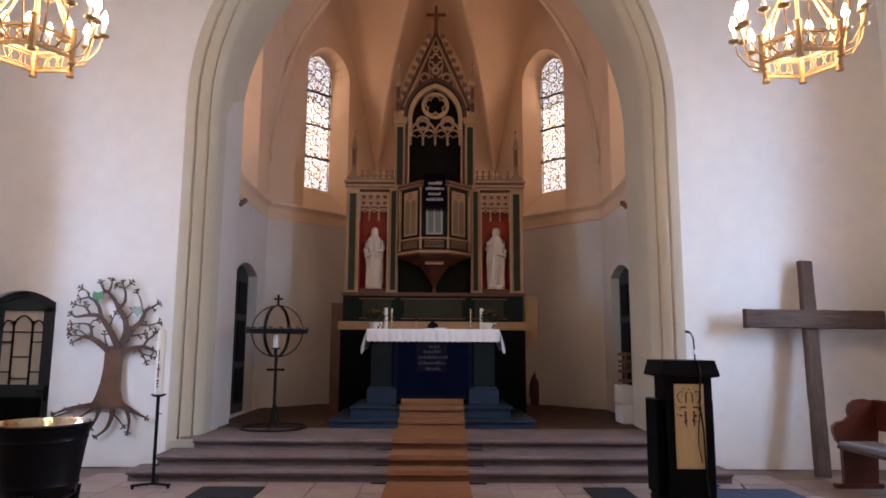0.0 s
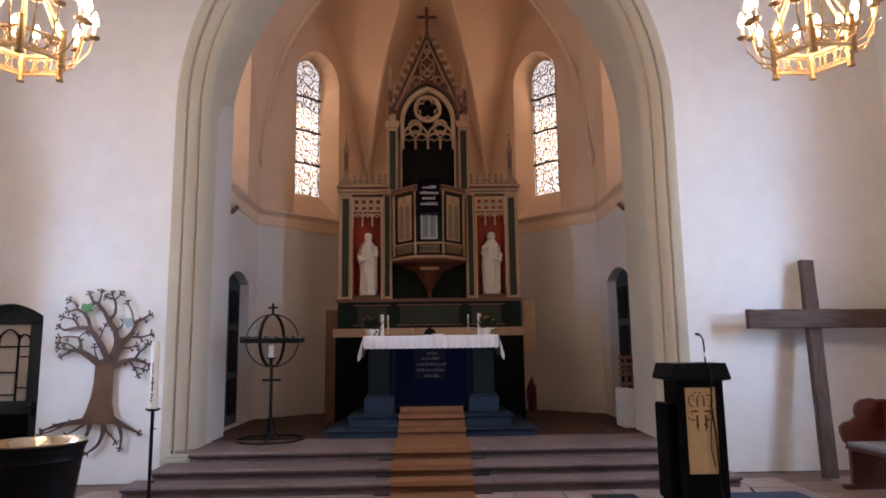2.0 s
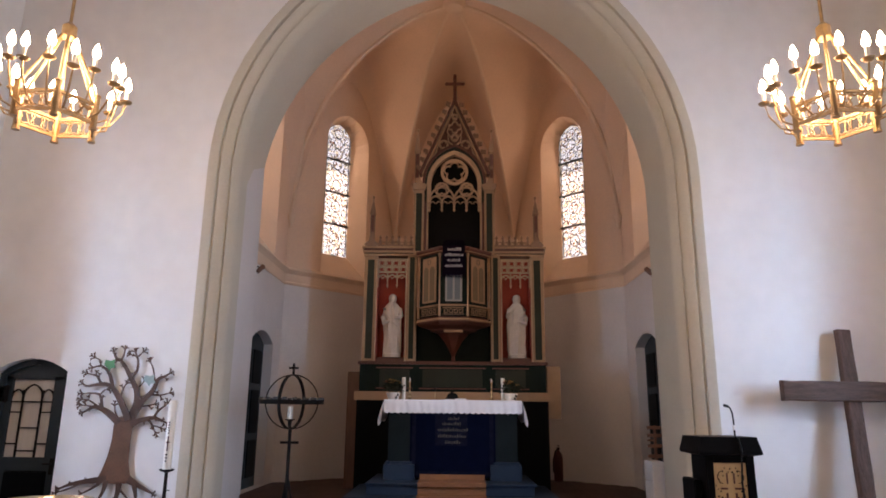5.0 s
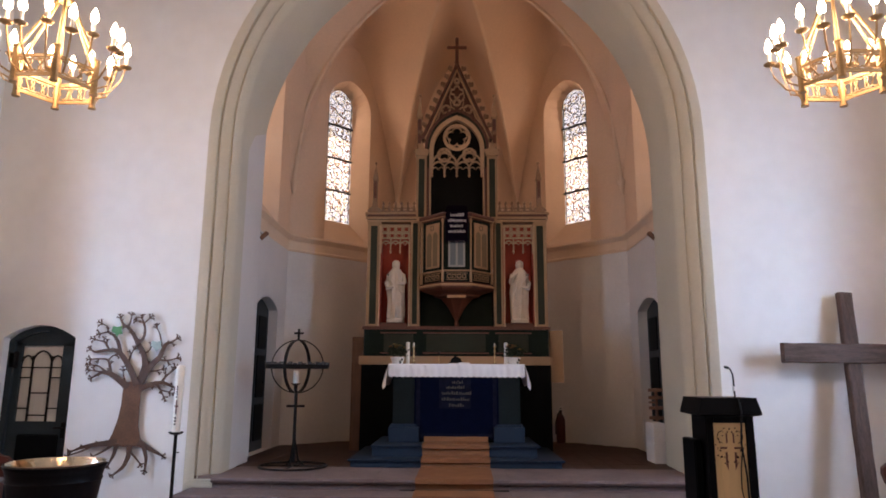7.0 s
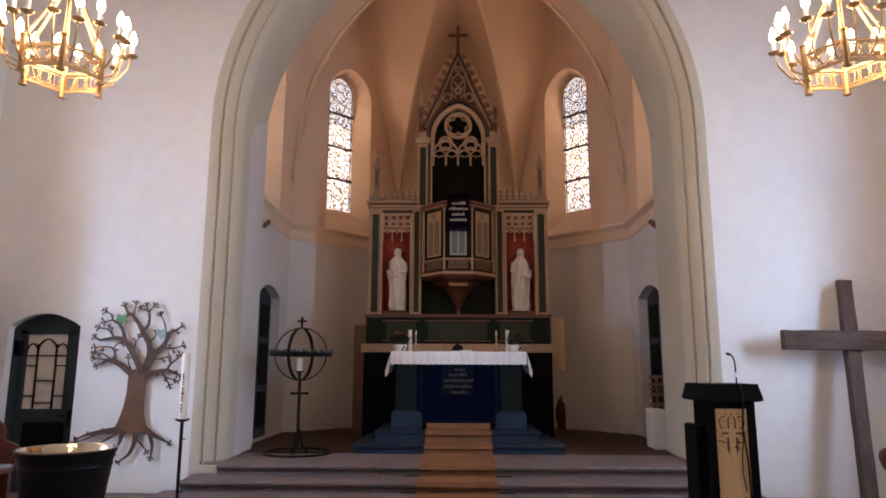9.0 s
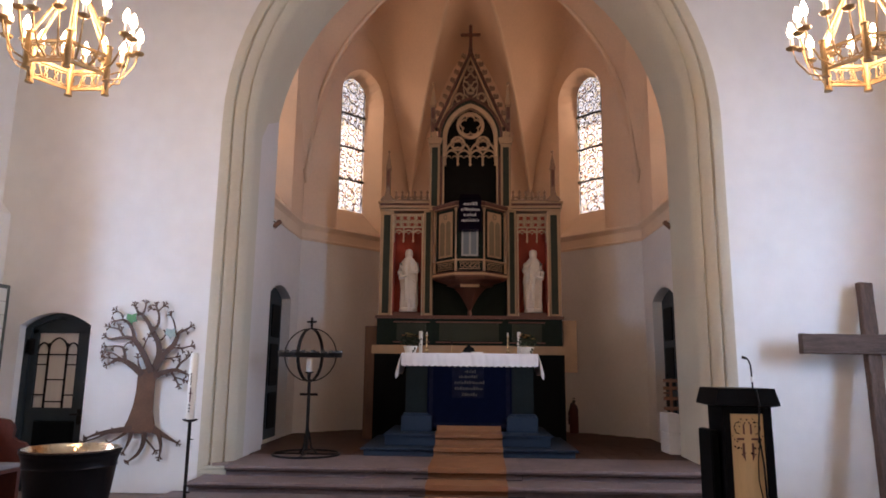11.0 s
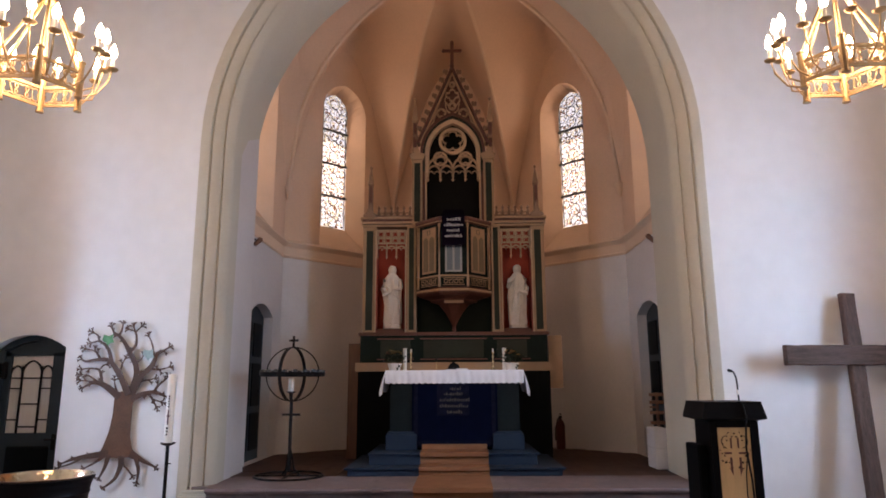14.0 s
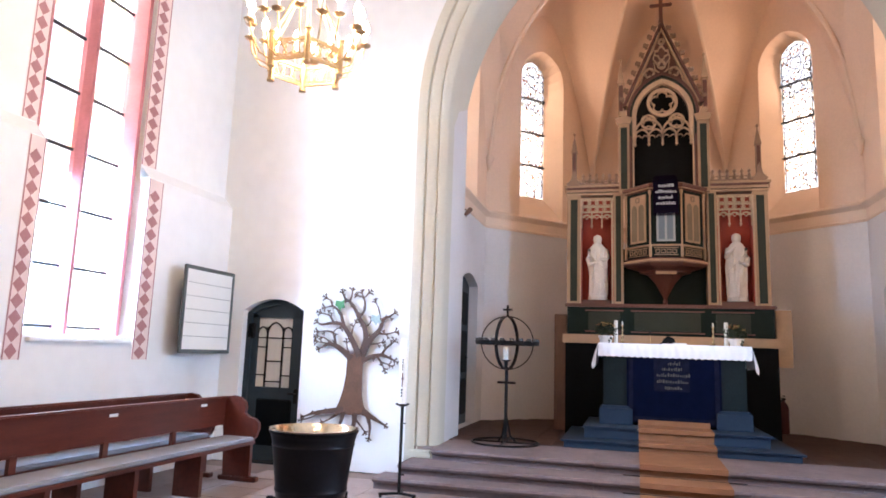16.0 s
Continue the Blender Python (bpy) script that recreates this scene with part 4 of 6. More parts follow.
    for s in (-1, 1):
        for line in ([(0.10, 6.46), (0.13, 6.30), (0.06, 6.20)], [(0.12, 6.25), (0.10, 6.12), (0.02, 6.05)], [(0.44, 5.76), (0.33, 5.90), (0.28, 6.08)]):
            b = ribbon(bmesh.new(), [(CX + s * x, z) for x, z in line], 0.016, yf, yf + 0.05)
            part("gable_bar", b, M_TRACERY, r)
    for s in (-1, 1):
        for i in range(9):
            f = (i + 0.6) / 9.3
            x, z = CX + s * (0.625 - 0.60 * f), 5.53 + (apex - 5.53) * f
            b = bmesh.new()
            crocket(b, x + s * 0.01, z, s * 0.95, 0.3, 0.078, yf - 0.03)
            part("crocket", b, M_CREST, r)
    # arch and its tracery
    for inset, w, mat, nm, y0 in ((0.0, 0.045, M_BROWN_TRIM, "arch_moulding", -0.05), (0.04, 0.035, M_GREEN2, "arch_inner_moulding", -0.035), (0.09, 0.075, M_TRACERY, "arch_roll", -0.02)):
        b = bmesh.new()
        ribbon(b, pointed(CX, 0.53 - inset, 5.0, 0, 5.33, 0.867, 12), w, yf + y0, yf + 0.1)
        part(nm, b, mat, r)
    b = bmesh.new()
    y0, y1 = yf + 0.02, yf + 0.07
    ribbon(b, arc(CX, 5.565, 0.215, 0, 360, 28)[:-1], 0.05, y0, y1, True)
    ribbon(b, foils(CX, 5.565, 0.18, 5), 0.02, y0, y1, True)
    for s in (-1, 1):
        ribbon(b, arc(CX + s * 0.215, 5.245, 0.115, 0, 360, 20)[:-1], 0.024, y0, y1, True)
        ribbon(b, foils(CX + s * 0.215, 5.245, 0.10, 4, 45), 0.013, y0, y1, True)
        ribbon(b, pointed(CX + s * 0.213, 0.213, 4.98, 0, 5.05, 0.72, 8), 0.028, y0, y1)
        for q in (-1, 1):
            xm = CX + s * 0.213 + q * 0.106
            ribbon(b, pointed(xm, 0.106, 4.97, 0, 5.0, 0.75, 6), 0.022, y0, y1)
            for d in (-1, 1):
                ribbon(b, arc(xm + d * 0.052, 4.985, 0.04, 0, 180, 6), 0.012, y0 + 0.01, y1 - 0.01)
    for i in range(5):
        lathe(b, CX - 0.426 + 0.213 * i, (y0 + y1) / 2, [(0.003, 4.84), (0.026, 4.875), (0.012, 4.90), (0.02, 4.93), (0.016, 5.02)], 8)
    part("arch_tracery", b, M_TRACERY, r, "pale pierced gothic tracery")
    # finial cross
    b = bmesh.new()
    yc = yf + 0.03
    lathe(b, CX, yc, [(0.03, 6.70), (0.05, 6.86), (0.05, 6.90), (0.028, 6.93), (0.045, 6.96), (0.03, 6.99)], 8)
    box(b, CX - 0.03, CX + 0.03, yc - 0.025, yc + 0.025, 6.97, 7.40, bevel=0.006)
    box(b, CX - 0.145, CX + 0.145, yc - 0.02, yc + 0.02, 7.22, 7.27, bevel=0.006)
    for x, z in ((-0.15, 7.245), (0.15, 7.245), (0, 7.41)):
        slab(b, [(CX + x - 0.03, z), (CX + x, z - 0.03), (CX + x + 0.03, z), (CX + x, z + 0.03)], yc - 0.02, yc + 0.02)
    part("finial_cross", b, M_BROWN_TRIM, r, "brown carved finial cross")


reredos()


def pulpit():
    """A half-octagonal pulpit that stands out of the altarpiece."""
    p = thing("pulpit", (CX, 10.7, 3.0), "half-octagonal green and cream pulpit carried on a corbel", "pulpit")
    yw = YR - 0.0
    O = [(-0.60, yw), (-0.60, yw - 0.08), (-0.235, yw - 0.46), (0.235, yw - 0.46), (0.60, yw - 0.08), (0.60, yw)]

    def ring(k, z):
        return [(CX + x * k, yw - (yw - y) * k, z) for x, y in O]

    def mould(name, rows, mat, label=""):
        return part(name, loft(bmesh.new(), [ring(k, z) for k, z in rows]), mat, p, label)

    mould("body", ((0.93, 2.99), (0.93, 4.0)), M_GREEN)
    mould("base_moulding", ((0.62, 2.80), (0.93, 2.85), (1.02, 2.89), (1.02, 2.925), (0.95, 2.94), (0.95, 2.97)), M_BROWN_TRIM)
    mould("base_fillet", ((1.03, 2.905), (1.035, 2.925), (1.0, 2.945)), M_CREAM, "cream fillet")
    mould("frieze_fillet", ((0.96, 3.135), (0.985, 3.15), (0.96, 3.165)), M_CREAM, "cream fillet")
    mould("rail", ((0.95, 4.0), (1.02, 4.03), (1.05, 4.06), (1.05, 4.09), (0.98, 4.11)), M_BROWN_TRIM)
    mould("rail_fillet", ((1.02, 4.018), (1.03, 4.03), (1.0, 4.045)), M_CREAM, "cream fillet")
    mould("corbel", ((0.02, 2.27), (0.06, 2.32), (0.04, 2.38), (0.12, 2.48), (0.24, 2.61), (0.42, 2.74), (0.62, 2.77), (0.64, 2.80)), M_BROWN_TRIM, "red brown tapering corbel")
    part("corbel_strip", boxed(CX - 0.15, CX + 0.15, yw - 0.315, yw - 0.295, 2.73, 2.77), M_CREAM, p)
    faces = ((O[1], O[2]), (O[2], O[3]), (O[3], O[4]))
    for i, (a, b2) in enumerate(faces):
        pa, pb = Vector((CX + a[0] * 0.935, yw - (yw - a[1]) * 0.935)), Vector((CX + b2[0] * 0.935, yw - (yw - b2[1]) * 0.935))
        d = (pb - pa).normalized()
        m = Matrix(((d.x, -d.y, 0, pa.x), (d.y, d.x, 0, pa.y), (0, 0, 1, 0), (0, 0, 0, 1)))
        L = (pb - pa).length
        b = bmesh.new()
        box(b, 0.085, L - 0.085, -0.012, 0.0, 3.21, 3.95)
        b.transform(m)
        part("panel", b, M_CREAM if i != 1 else M_SILVER, p, "cream arched panel")
        b = bmesh.new()
        w = (L - 0.20) / 2
        for k in (0, 1):
            c = 0.10 + w * (k + 0.5)
            ol = [(c - w * 0.36, 3.24)] + pointed(c, w * 0.36, 3.25, 0, 3.74, 0.8, 6)[1:-1] + [(c + w * 0.36, 3.24)]
            slab(b, ol, -0.018, -0.011)
        ribbon(b, foils(L / 2, 3.88, 0.045, 4, 45), 0.012, -0.02, -0.01, True)
        b.transform(m)
        part("panel_light", b, M_OLIVE if i != 1 else M_GREY_BLUE, p, "darker pointed lights")
        b = bmesh.new()
        box(b, 0.05, L - 0.05, -0.012, 0.0, 2.995, 3.12)
        b.transform(m)
        part("frieze", b, M_GREEN, p)
        b = bmesh.new()
        nq = 4
        for k in range(nq):
            c = 0.06 + (L - 0.12) * (k + 0.5) / nq
            ribbon(b, foils(c, 3.057, 0.036, 4, 45), 0.009, -0.018, -0.01, True)
        for z in (3.003, 3.11):
            box(b, 0.05, L - 0.05, -0.018, -0.01, z - 0.005, z + 0.005)
        b.transform(m)
        part("frieze_fret", b, M_CREAM, p)
    for x, y in O[1:5]:
        px, py = CX + x * 0.965, yw - (yw - y) * 0.965
        part("corner_shaft", lathe(bmesh.new(), px, py, [(0.022, 2.97), (0.022, 3.15), (0.013, 3.17), (0.013, 3.92), (0.024, 3.96), (0.024, 4.0)], 8), M_CREAM, p)
    c = thing("pulpit_cloth", (CX, yw - 0.5, 4.1), "violet black pulpit hanging with four lines of lettering", "pulpit cloth")
    yq = yw - 0.51
    part("fall", boxed(CX - 0.18, CX + 0.18, yq - 0.012, yq, 3.62, 4.13, bevel=0.004), M_PURPLE, c)
    part("top_fold", boxed(CX - 0.185, CX + 0.185, yq - 0.012, yq + 0.28, 4.112, 4.13, bevel=0.004), M_PURPLE, c)
    part("book_rest", boxed(CX - 0.17, CX + 0.17, yq + 0.05, yq + 0.3, 4.13, 4.22, bevel=0.02), M_PURPLE, c)
    rnd = random.Random(9)
    for z, h in ((4.04, 0.10), (3.95, 0.145), (3.86, 0.10), (3.77, 0.135)):
        x = -h
        while x < h:
            w = rnd.uniform(0.012, 0.026)
            part("stitched_bar", boxed(CX + x, CX + x + w * 0.75, yq - 0.017, yq - 0.012, z - 0.02, z + rnd.choice((0.012, 0.018, 0.03))), M_LETTER, c)
            x += w + 0.005
    b = bmesh.new()
    for i in range(26):
        x = CX - 0.178 + i * 0.0143
        box(b, x - 0.004, x + 0.004, yq - 0.01, yq - 0.004, 3.585, 3.622)
    part("fringe", b, M_PURPLE, c)


pulpit()


def statue(name, x, flip):
    """A plain draped standing figure."""
    bm = bmesh.new()
    z0 = 2.42
    y = YR + 0.13
    rings = []
    # height, half width, half depth, shift
    prof = ((0.0, 0.135, 0.10, 0.0), (0.05, 0.14, 0.105, 0.0), (0.16, 0.135, 0.10, 0.004), (0.32, 0.135, 0.10, 0.006), (0.46, 0.14, 0.105, 0.006), (0.58, 0.135, 0.10, 0.004), (0.68, 0.14, 0.10, 0.0), (0.76, 0.135, 0.09, -0.002), (0.81, 0.11, 0.075, -0.004), (0.855, 0.075, 0.065, -0.004), (0.875, 0.055, 0.055, -0.004), (0.90, 0.062, 0.064, -0.004), (0.94, 0.068, 0.07, -0.004), (0.985, 0.06, 0.064, -0.004), (1.01, 0.03, 0.035, -0.004))
    for h, a, b, dx in prof:
        row = []
        for i in range(48):
            t = 2 * math.pi * i / 48
            fold = 1 + (0.12 * math.sin(7 * t + h * 6 * flip) + 0.07 * math.sin(12 * t + 1.3 - h * 3)) * (1 if h < 0.8 else 0.15)
            row.append((x + flip * dx + a * fold * math.cos(t), y + b * fold * math.sin(t), z0 + h * 0.98))
        rings.append(row)
    loft(bm, rings)
    # arms, sash and attribute
    tube(bm, [(x - flip * 0.12, y - 0.01, z0 + 0.75), (x - flip * 0.15, y - 0.03, z0 + 0.60), (x - flip * 0.13, y - 0.10, z0 + 0.50), (x - flip * 0.02, y - 0.13, z0 + 0.53)], [0.038, 0.042, 0.04, 0.022], 8)
    tube(bm, [(x + flip * 0.12, y - 0.01, z0 + 0.75), (x + flip * 0.145, y - 0.05, z0 + 0.62), (x + flip * 0.13, y - 0.12, z0 + 0.58 + (0.1 if flip < 0 else 0)), (x + flip * 0.05, y - 0.14, z0 + 0.60 + (0.16 if flip < 0 else 0))], [0.038, 0.04, 0.034, 0.022], 8)
    tube(bm, [(x - flip * 0.14, y - 0.06, z0 + 0.72), (x - flip * 0.02, y - 0.12, z0 + 0.56), (x + flip * 0.12, y - 0.10, z0 + 0.42), (x + flip * 0.13, y - 0.06, z0 + 0.2)], [0.010, 0.013, 0.015, 0.01], 6)
    if flip > 0:
        box(bm, x + 0.02, x + 0.17, y - 0.17, y - 0.13, z0 + 0.565, z0 + 0.60, bevel=0.005)
    lathe(bm, x, y, [(0.15, 2.36), (0.15, 2.41), (0.13, 2.425)], 8)
    ob = part(name, bm, M_STATUE, None, "", smooth=True)
    tagged(ob, "white plaster statue of a robed standing figure in a red niche", "statue", "statues of the altarpiece")


statue("statue", CX - 1.02, 1)
statue("statue", CX + 1.05, -1)

FONT = (-2.84, 4.74)


# ---- things in the chancel ----
def stair_carpet():
    c = thing("stair_carpet", (CX - 0.03, 7.0, 0.0), "ochre brown coir runner laid over the steps", "carpet")
    x0, x1 = CX - 0.46, CX + 0.40
    line = [(5.2, 0.006), (7.02, 0.006), (7.01, 0.06), (6.952, 0.088), (6.952, 0.128), (7.29, 0.131), (7.28, 0.18), (7.222, 0.196), (7.222, 0.24), (7.68, 0.243), (7.67, 0.30), (7.612, 0.315), (7.612, 0.36), (8.63, 0.361), (8.63, 0.41), (8.588, 0.425), (8.588, 0.461), (8.925, 0.462), (8.925, 0.55), (8.872, 0.565), (8.872, 0.606), (9.325, 0.608), (9.335, 0.67)]
    rings = []
    for i, (y, z) in enumerate(line):
        f = min(1, max(0, (y - 6.9) / 2.2))
        a, b = x0 + 0.02 * f, x1 + 0.03 * f
        rings.append([(a, y, z), (b, y, z), (b, y + 0.002, z + 0.010), (a, y + 0.002, z + 0.010)])
    part("runner", loft(bmesh.new(), rings), M_CARPET, c)
    for y, z in ((6.945, 0.008), (7.215, 0.140), (7.605, 0.250)):
        bm = tube(bmesh.new(), [(x0 - 0.16, y, z), (x1 + 0.18, y, z)], 0.007, 6)
        part("stair_rod", bm, M_IRON, c, "thin dark stair rod")


stair_carpet()


def globe_stand():
    x, y = -2.09, 8.62
    g = thing("globe_candle_stand", (x, y, P), "black wrought iron globe stand for prayer candles", "candle stand")
    part("base_ring", tube(bmesh.new(), [(x + 0.42 * math.cos(2 * math.pi * i / 40), y + 0.42 * math.sin(2 * math.pi * i / 40), P + 0.016) for i in range(40)], 0.013, 6, True), M_IRON, g)
    for ux, uy in ((0.42, 0), (0, 0.42)):
        part("base_bar", tube(bmesh.new(), [(x - ux, y - uy, P + 0.016 + uy * 0.004), (x + ux, y + uy, P + 0.016 + uy * 0.004)], 0.011, 6), M_IRON, g)
    for a in (20, 140, 260):
        c, s = math.cos(radians(a)), math.sin(radians(a))
        part("foot", tube(bmesh.new(), [(x + c * 0.13, y + s * 0.13, P + 0.02), (x + c * 0.06, y + s * 0.06, P + 0.09), (x + c * 0.025, y + s * 0.025, P + 0.26), (x, y, P + 0.36)], 0.013, 6), M_IRON, g)
    part("pole", tube(bmesh.new(), [(x, y, P + 0.06), (x, y, 1.29)], 0.021, 10), M_IRON, g)
    part("cross_bar", boxed(x - 0.115, x + 0.115, y - 0.012, y + 0.012, 1.085, 1.115), M_IRON, g)
    zc, R = 1.60, 0.335
    part("great_ring", tube(bmesh.new(), [(x + R * math.cos(2 * math.pi * i / 48), y, zc + R * math.sin(2 * math.pi * i / 48)) for i in range(48)], 0.008, 6, True), M_IRON, g)
    bm = bmesh.new()
    ca, sa = math.cos(radians(76)), math.sin(radians(76))
    rows = []
    for i in range(49):
        t = 2 * math.pi * i / 48
        q = []
        for rr, d in ((R - 0.006, -0.02), (R - 0.006, 0.02), (R + 0.008, 0.02), (R + 0.008, -0.02)):
            u = rr * math.cos(t)
            q.append((x + u * ca - d * sa, y + u * sa + d * ca, zc + rr * math.sin(t)))
        rows.append(q)
    loft(bm, rows, True, False)
    part("broad_ring", bm, M_IRON, g)
    bm = bmesh.new()
    rows = []
    for i in range(49):
        t = 2 * math.pi * i / 48
        rows.append([(x + rr * math.cos(t), y + rr * math.sin(t), z) for rr, z in ((0.36, zc - 0.03), (0.40, zc - 0.03), (0.41, zc + 0.02), (0.35, zc + 0.02))])
    loft(bm, rows, True, False)
    part("candle_tray", bm, M_IRON, g, "horizontal ring tray for tea lights")
    for i in range(20):
        t = 2 * math.pi * i / 20
        part("tealight", lathe(bmesh.new(), x + 0.38 * math.cos(t), y + 0.38 * math.sin(t), [(0.026, zc + 0.018), (0.029, zc + 0.052), (0.022, zc + 0.052), (0.02, zc + 0.046)], 10), M_TEALIGHT, g, "small smoked glass tea light cup")
    part("candle", lathe(bmesh.new(), x - 0.005, y - 0.02, [(0.038, 1.385), (0.038, 1.54), (0.03, 1.545)], 14), M_WAX, g, "white pillar candle")
    part("candle_plate", lathe(bmesh.new(), x - 0.005, y - 0.02, [(0.02, 1.29), (0.025, 1.36), (0.06, 1.375), (0.06, 1.385)], 12), M_IRON, g)
    bm = boxed(x - 0.013, x + 0.013, y - 0.012, y + 0.012, zc + R - 0.01, zc + R + 0.145)
    box(bm, x - 0.06, x + 0.06, y - 0.011, y + 0.011, zc + R + 0.075, zc + R + 0.10)
    part("top_cross", bm, M_IRON, g)


globe_stand()


def altar_candle(x, name="altar_candle"):
    c = thing(name, (x, 9.95, 1.656), "thick white altar candle on the linen cloth", "candle", "altar candles")
    part("wax", lathe(bmesh.new(), x, 9.95, [(0.028, 1.657), (0.028, 1.975), (0.022, 1.985), (0.004, 1.981)], 14), M_WAX, c)
    part("wick", lathe(bmesh.new(), x, 9.95, [(0.003, 1.98), (0.003, 1.997)], 5), M_BLACK, c)


altar_candle(-0.765)
altar_candle(0.69)


def candlestick(x):
    c = thing("candlestick", (x, 9.96, 1.656), "slender turned brass candlestick", "candlestick", "brass candlesticks")
    part("stem", lathe(bmesh.new(), x, 9.96, [(0.045, 1.657), (0.042, 1.667), (0.018, 1.68), (0.011, 1.705), (0.019, 1.72), (0.010, 1.735), (0.010, 1.775), (0.018, 1.79), (0.010, 1.805), (0.010, 1.845), (0.018, 1.86), (0.009, 1.875), (0.012, 1.91), (0.026, 1.92), (0.026, 1.925)], 12), M_BRASS, c, smooth=True)
    part("taper", lathe(bmesh.new(), x, 9.96, [(0.010, 1.925), (0.009, 1.975)], 8), M_WAX, c)


candlestick(-0.675)
candlestick(0.525)


def flower_pot(x, seed):
    y = 9.78
    f = thing("flower_pot", (x, y, 1.656), "white pot of cream and rust chrysanthemums with dark leaves", "flowers", "altar flowers")
    part("pot", lathe(bmesh.new(), x, y, [(0.075, 1.657), (0.085, 1.705), (0.10, 1.745), (0.105, 1.76), (0.095, 1.76), (0.09, 1.745)], 16), M_POT, f)
    rnd = random.Random(seed)
    bm = bmesh.new()
    for i in range(280):
        a, e, r = rnd.uniform(0, 6.283), rnd.uniform(-0.5, 1.2), rnd.uniform(0.05, 0.15)
        c = Vector((x + r * math.cos(a) * math.cos(e), y + r * math.sin(a) * math.cos(e), 1.825 + 0.09 * math.sin(e)))
        d = Vector((rnd.uniform(-1, 1), rnd.uniform(-1, 1), rnd.uniform(-0.6, 1))).normalized()
        n = d.cross(Vector((0.3, 0.5, 0.8))).normalized()
        L, w = rnd.uniform(0.035, 0.065), rnd.uniform(0.012, 0.02)
        vs = [bm.verts.new(c + q) for q in (Vector((0, 0, 0)), d * L * 0.5 + n * w, d * L, d * L * 0.5 - n * w)]
        bm.faces.new(vs)
    part("foliage", bm, M_LEAF, f)
    for i in range(16):
        a, r = rnd.uniform(0, 6.283), rnd.uniform(0.0, 0.11)
        cx, cy, cz = x + r * math.cos(a), y - 0.03 + r * math.sin(a), 1.9 + rnd.uniform(-0.035, 0.03)
        bm = bmesh.new()
        for ring, (n, rr, zz) in enumerate(((9, 0.036, 0.0), (7, 0.024, 0.01))):
            for k in range(n):
                t = 2 * math.pi * k / n + ring
                dx, dy = math.cos(t), math.sin(t)
                vs = [bm.verts.new((cx + q * dx - s * dy, cy + q * dy + s * dx, cz + z + zz)) for q, s, z in ((0, 0, 0), (rr * 0.6, rr * 0.25, 0.006), (rr, 0, 0.004 + 0.006 * ring), (rr * 0.6, -rr * 0.25, 0.006))]
                bm.faces.new(vs)
        part("bloom", bm, M_FLOWER if i % 3 else M_FLOWER2, f)
    bm = bmesh.new()
    for k in range(5):
        z = 1.745 - 0.035 * k
        dx = rnd.uniform(-0.02, 0.02)
        vs = [bm.verts.new(p) for p in ((x + 0.05 + dx, y - 0.105, z), (x + 0.075 + dx, y - 0.115, z - 0.02), (x + 0.06 + dx, y - 0.12, z - 0.05), (x + 0.04 + dx, y - 0.112, z - 0.02))]
        bm.faces.new(vs)
    part("trailing_leaves", bm, M_LEAF, f)


flower_pot(-0.90, 2)
flower_pot(0.79, 5)


def altar_things():
    m = thing("altar_microphone", (-0.30, 9.9, 1.656), "small black microphone on a short brass stand", "microphone")
    part("stand", lathe(bmesh.new(), -0.30, 9.9, [(0.03, 1.657), (0.028, 1.665), (0.006, 1.675), (0.006, 1.795)], 10), M_BRASS, m)
    part("head", lathe(bmesh.new(), -0.30, 9.9, [(0.008, 1.79), (0.016, 1.805), (0.016, 1.84), (0.006, 1.85)], 10), M_PLASTIC, m)
    c = thing("book_stand", (CX, 10.08, 1.656), "low dark wooden book stand on the altar", "book stand")
    part("foot", boxed(CX - 0.12, CX + 0.10, 9.98, 10.16, 1.657, 1.69, bevel=0.006), M_SLATE_DARK, c)
    bm = slab(bmesh.new(), [(-0.10, 1.69), (0.08, 1.69), (0.06, 1.75), (-0.02, 1.79), (-0.08, 1.74)], 10.0, 10.14)
    bmesh.ops.translate(bm, verts=bm.verts, vec=(CX, 0, 0))
    part("rest", bm, M_BLACK, c)
    b = thing("open_book", (0.07, 9.6, 1.656), "open white book lying on the altar cloth", "book")
    part("left_page", boxed(-0.16, -0.02, 9.52, 9.72, 1.657, 1.669, bevel=0.003), M_PAPER, b)
    part("right_page", boxed(-0.015, 0.15, 9.52, 9.72, 1.657, 1.68, bevel=0.004), M_PAPER, b)


altar_things()


def extinguisher():
    x, y = 1.80, 12.15
    e = thing("fire_extinguisher", (x, y, P), "red fire extinguisher standing beside the altar base", "extinguisher")
    part("cylinder", lathe(bmesh.new(), x, y, [(0.075, P), (0.08, P + 0.02), (0.08, P + 0.40), (0.06, P + 0.46), (0.025, P + 0.50), (0.025, P + 0.53)], 18), M_RED_METAL, e, smooth=True)
    bm = boxed(x - 0.02, x + 0.02, y - 0.09, y + 0.04, P + 0.53, P + 0.56)
    box(bm, x - 0.012, x + 0.012, y - 0.11, y + 0.02, P + 0.585, P + 0.60)
    part("valve", bm, M_PLASTIC, e)
    part("hose", tube(bmesh.new(), [(x, y - 0.02, P + 0.54), (x - 0.06, y - 0.08, P + 0.50), (x - 0.095, y - 0.06, P + 0.35), (x - 0.095, y - 0.05, P + 0.15)], 0.011, 6), M_PLASTIC, e)


extinguisher()


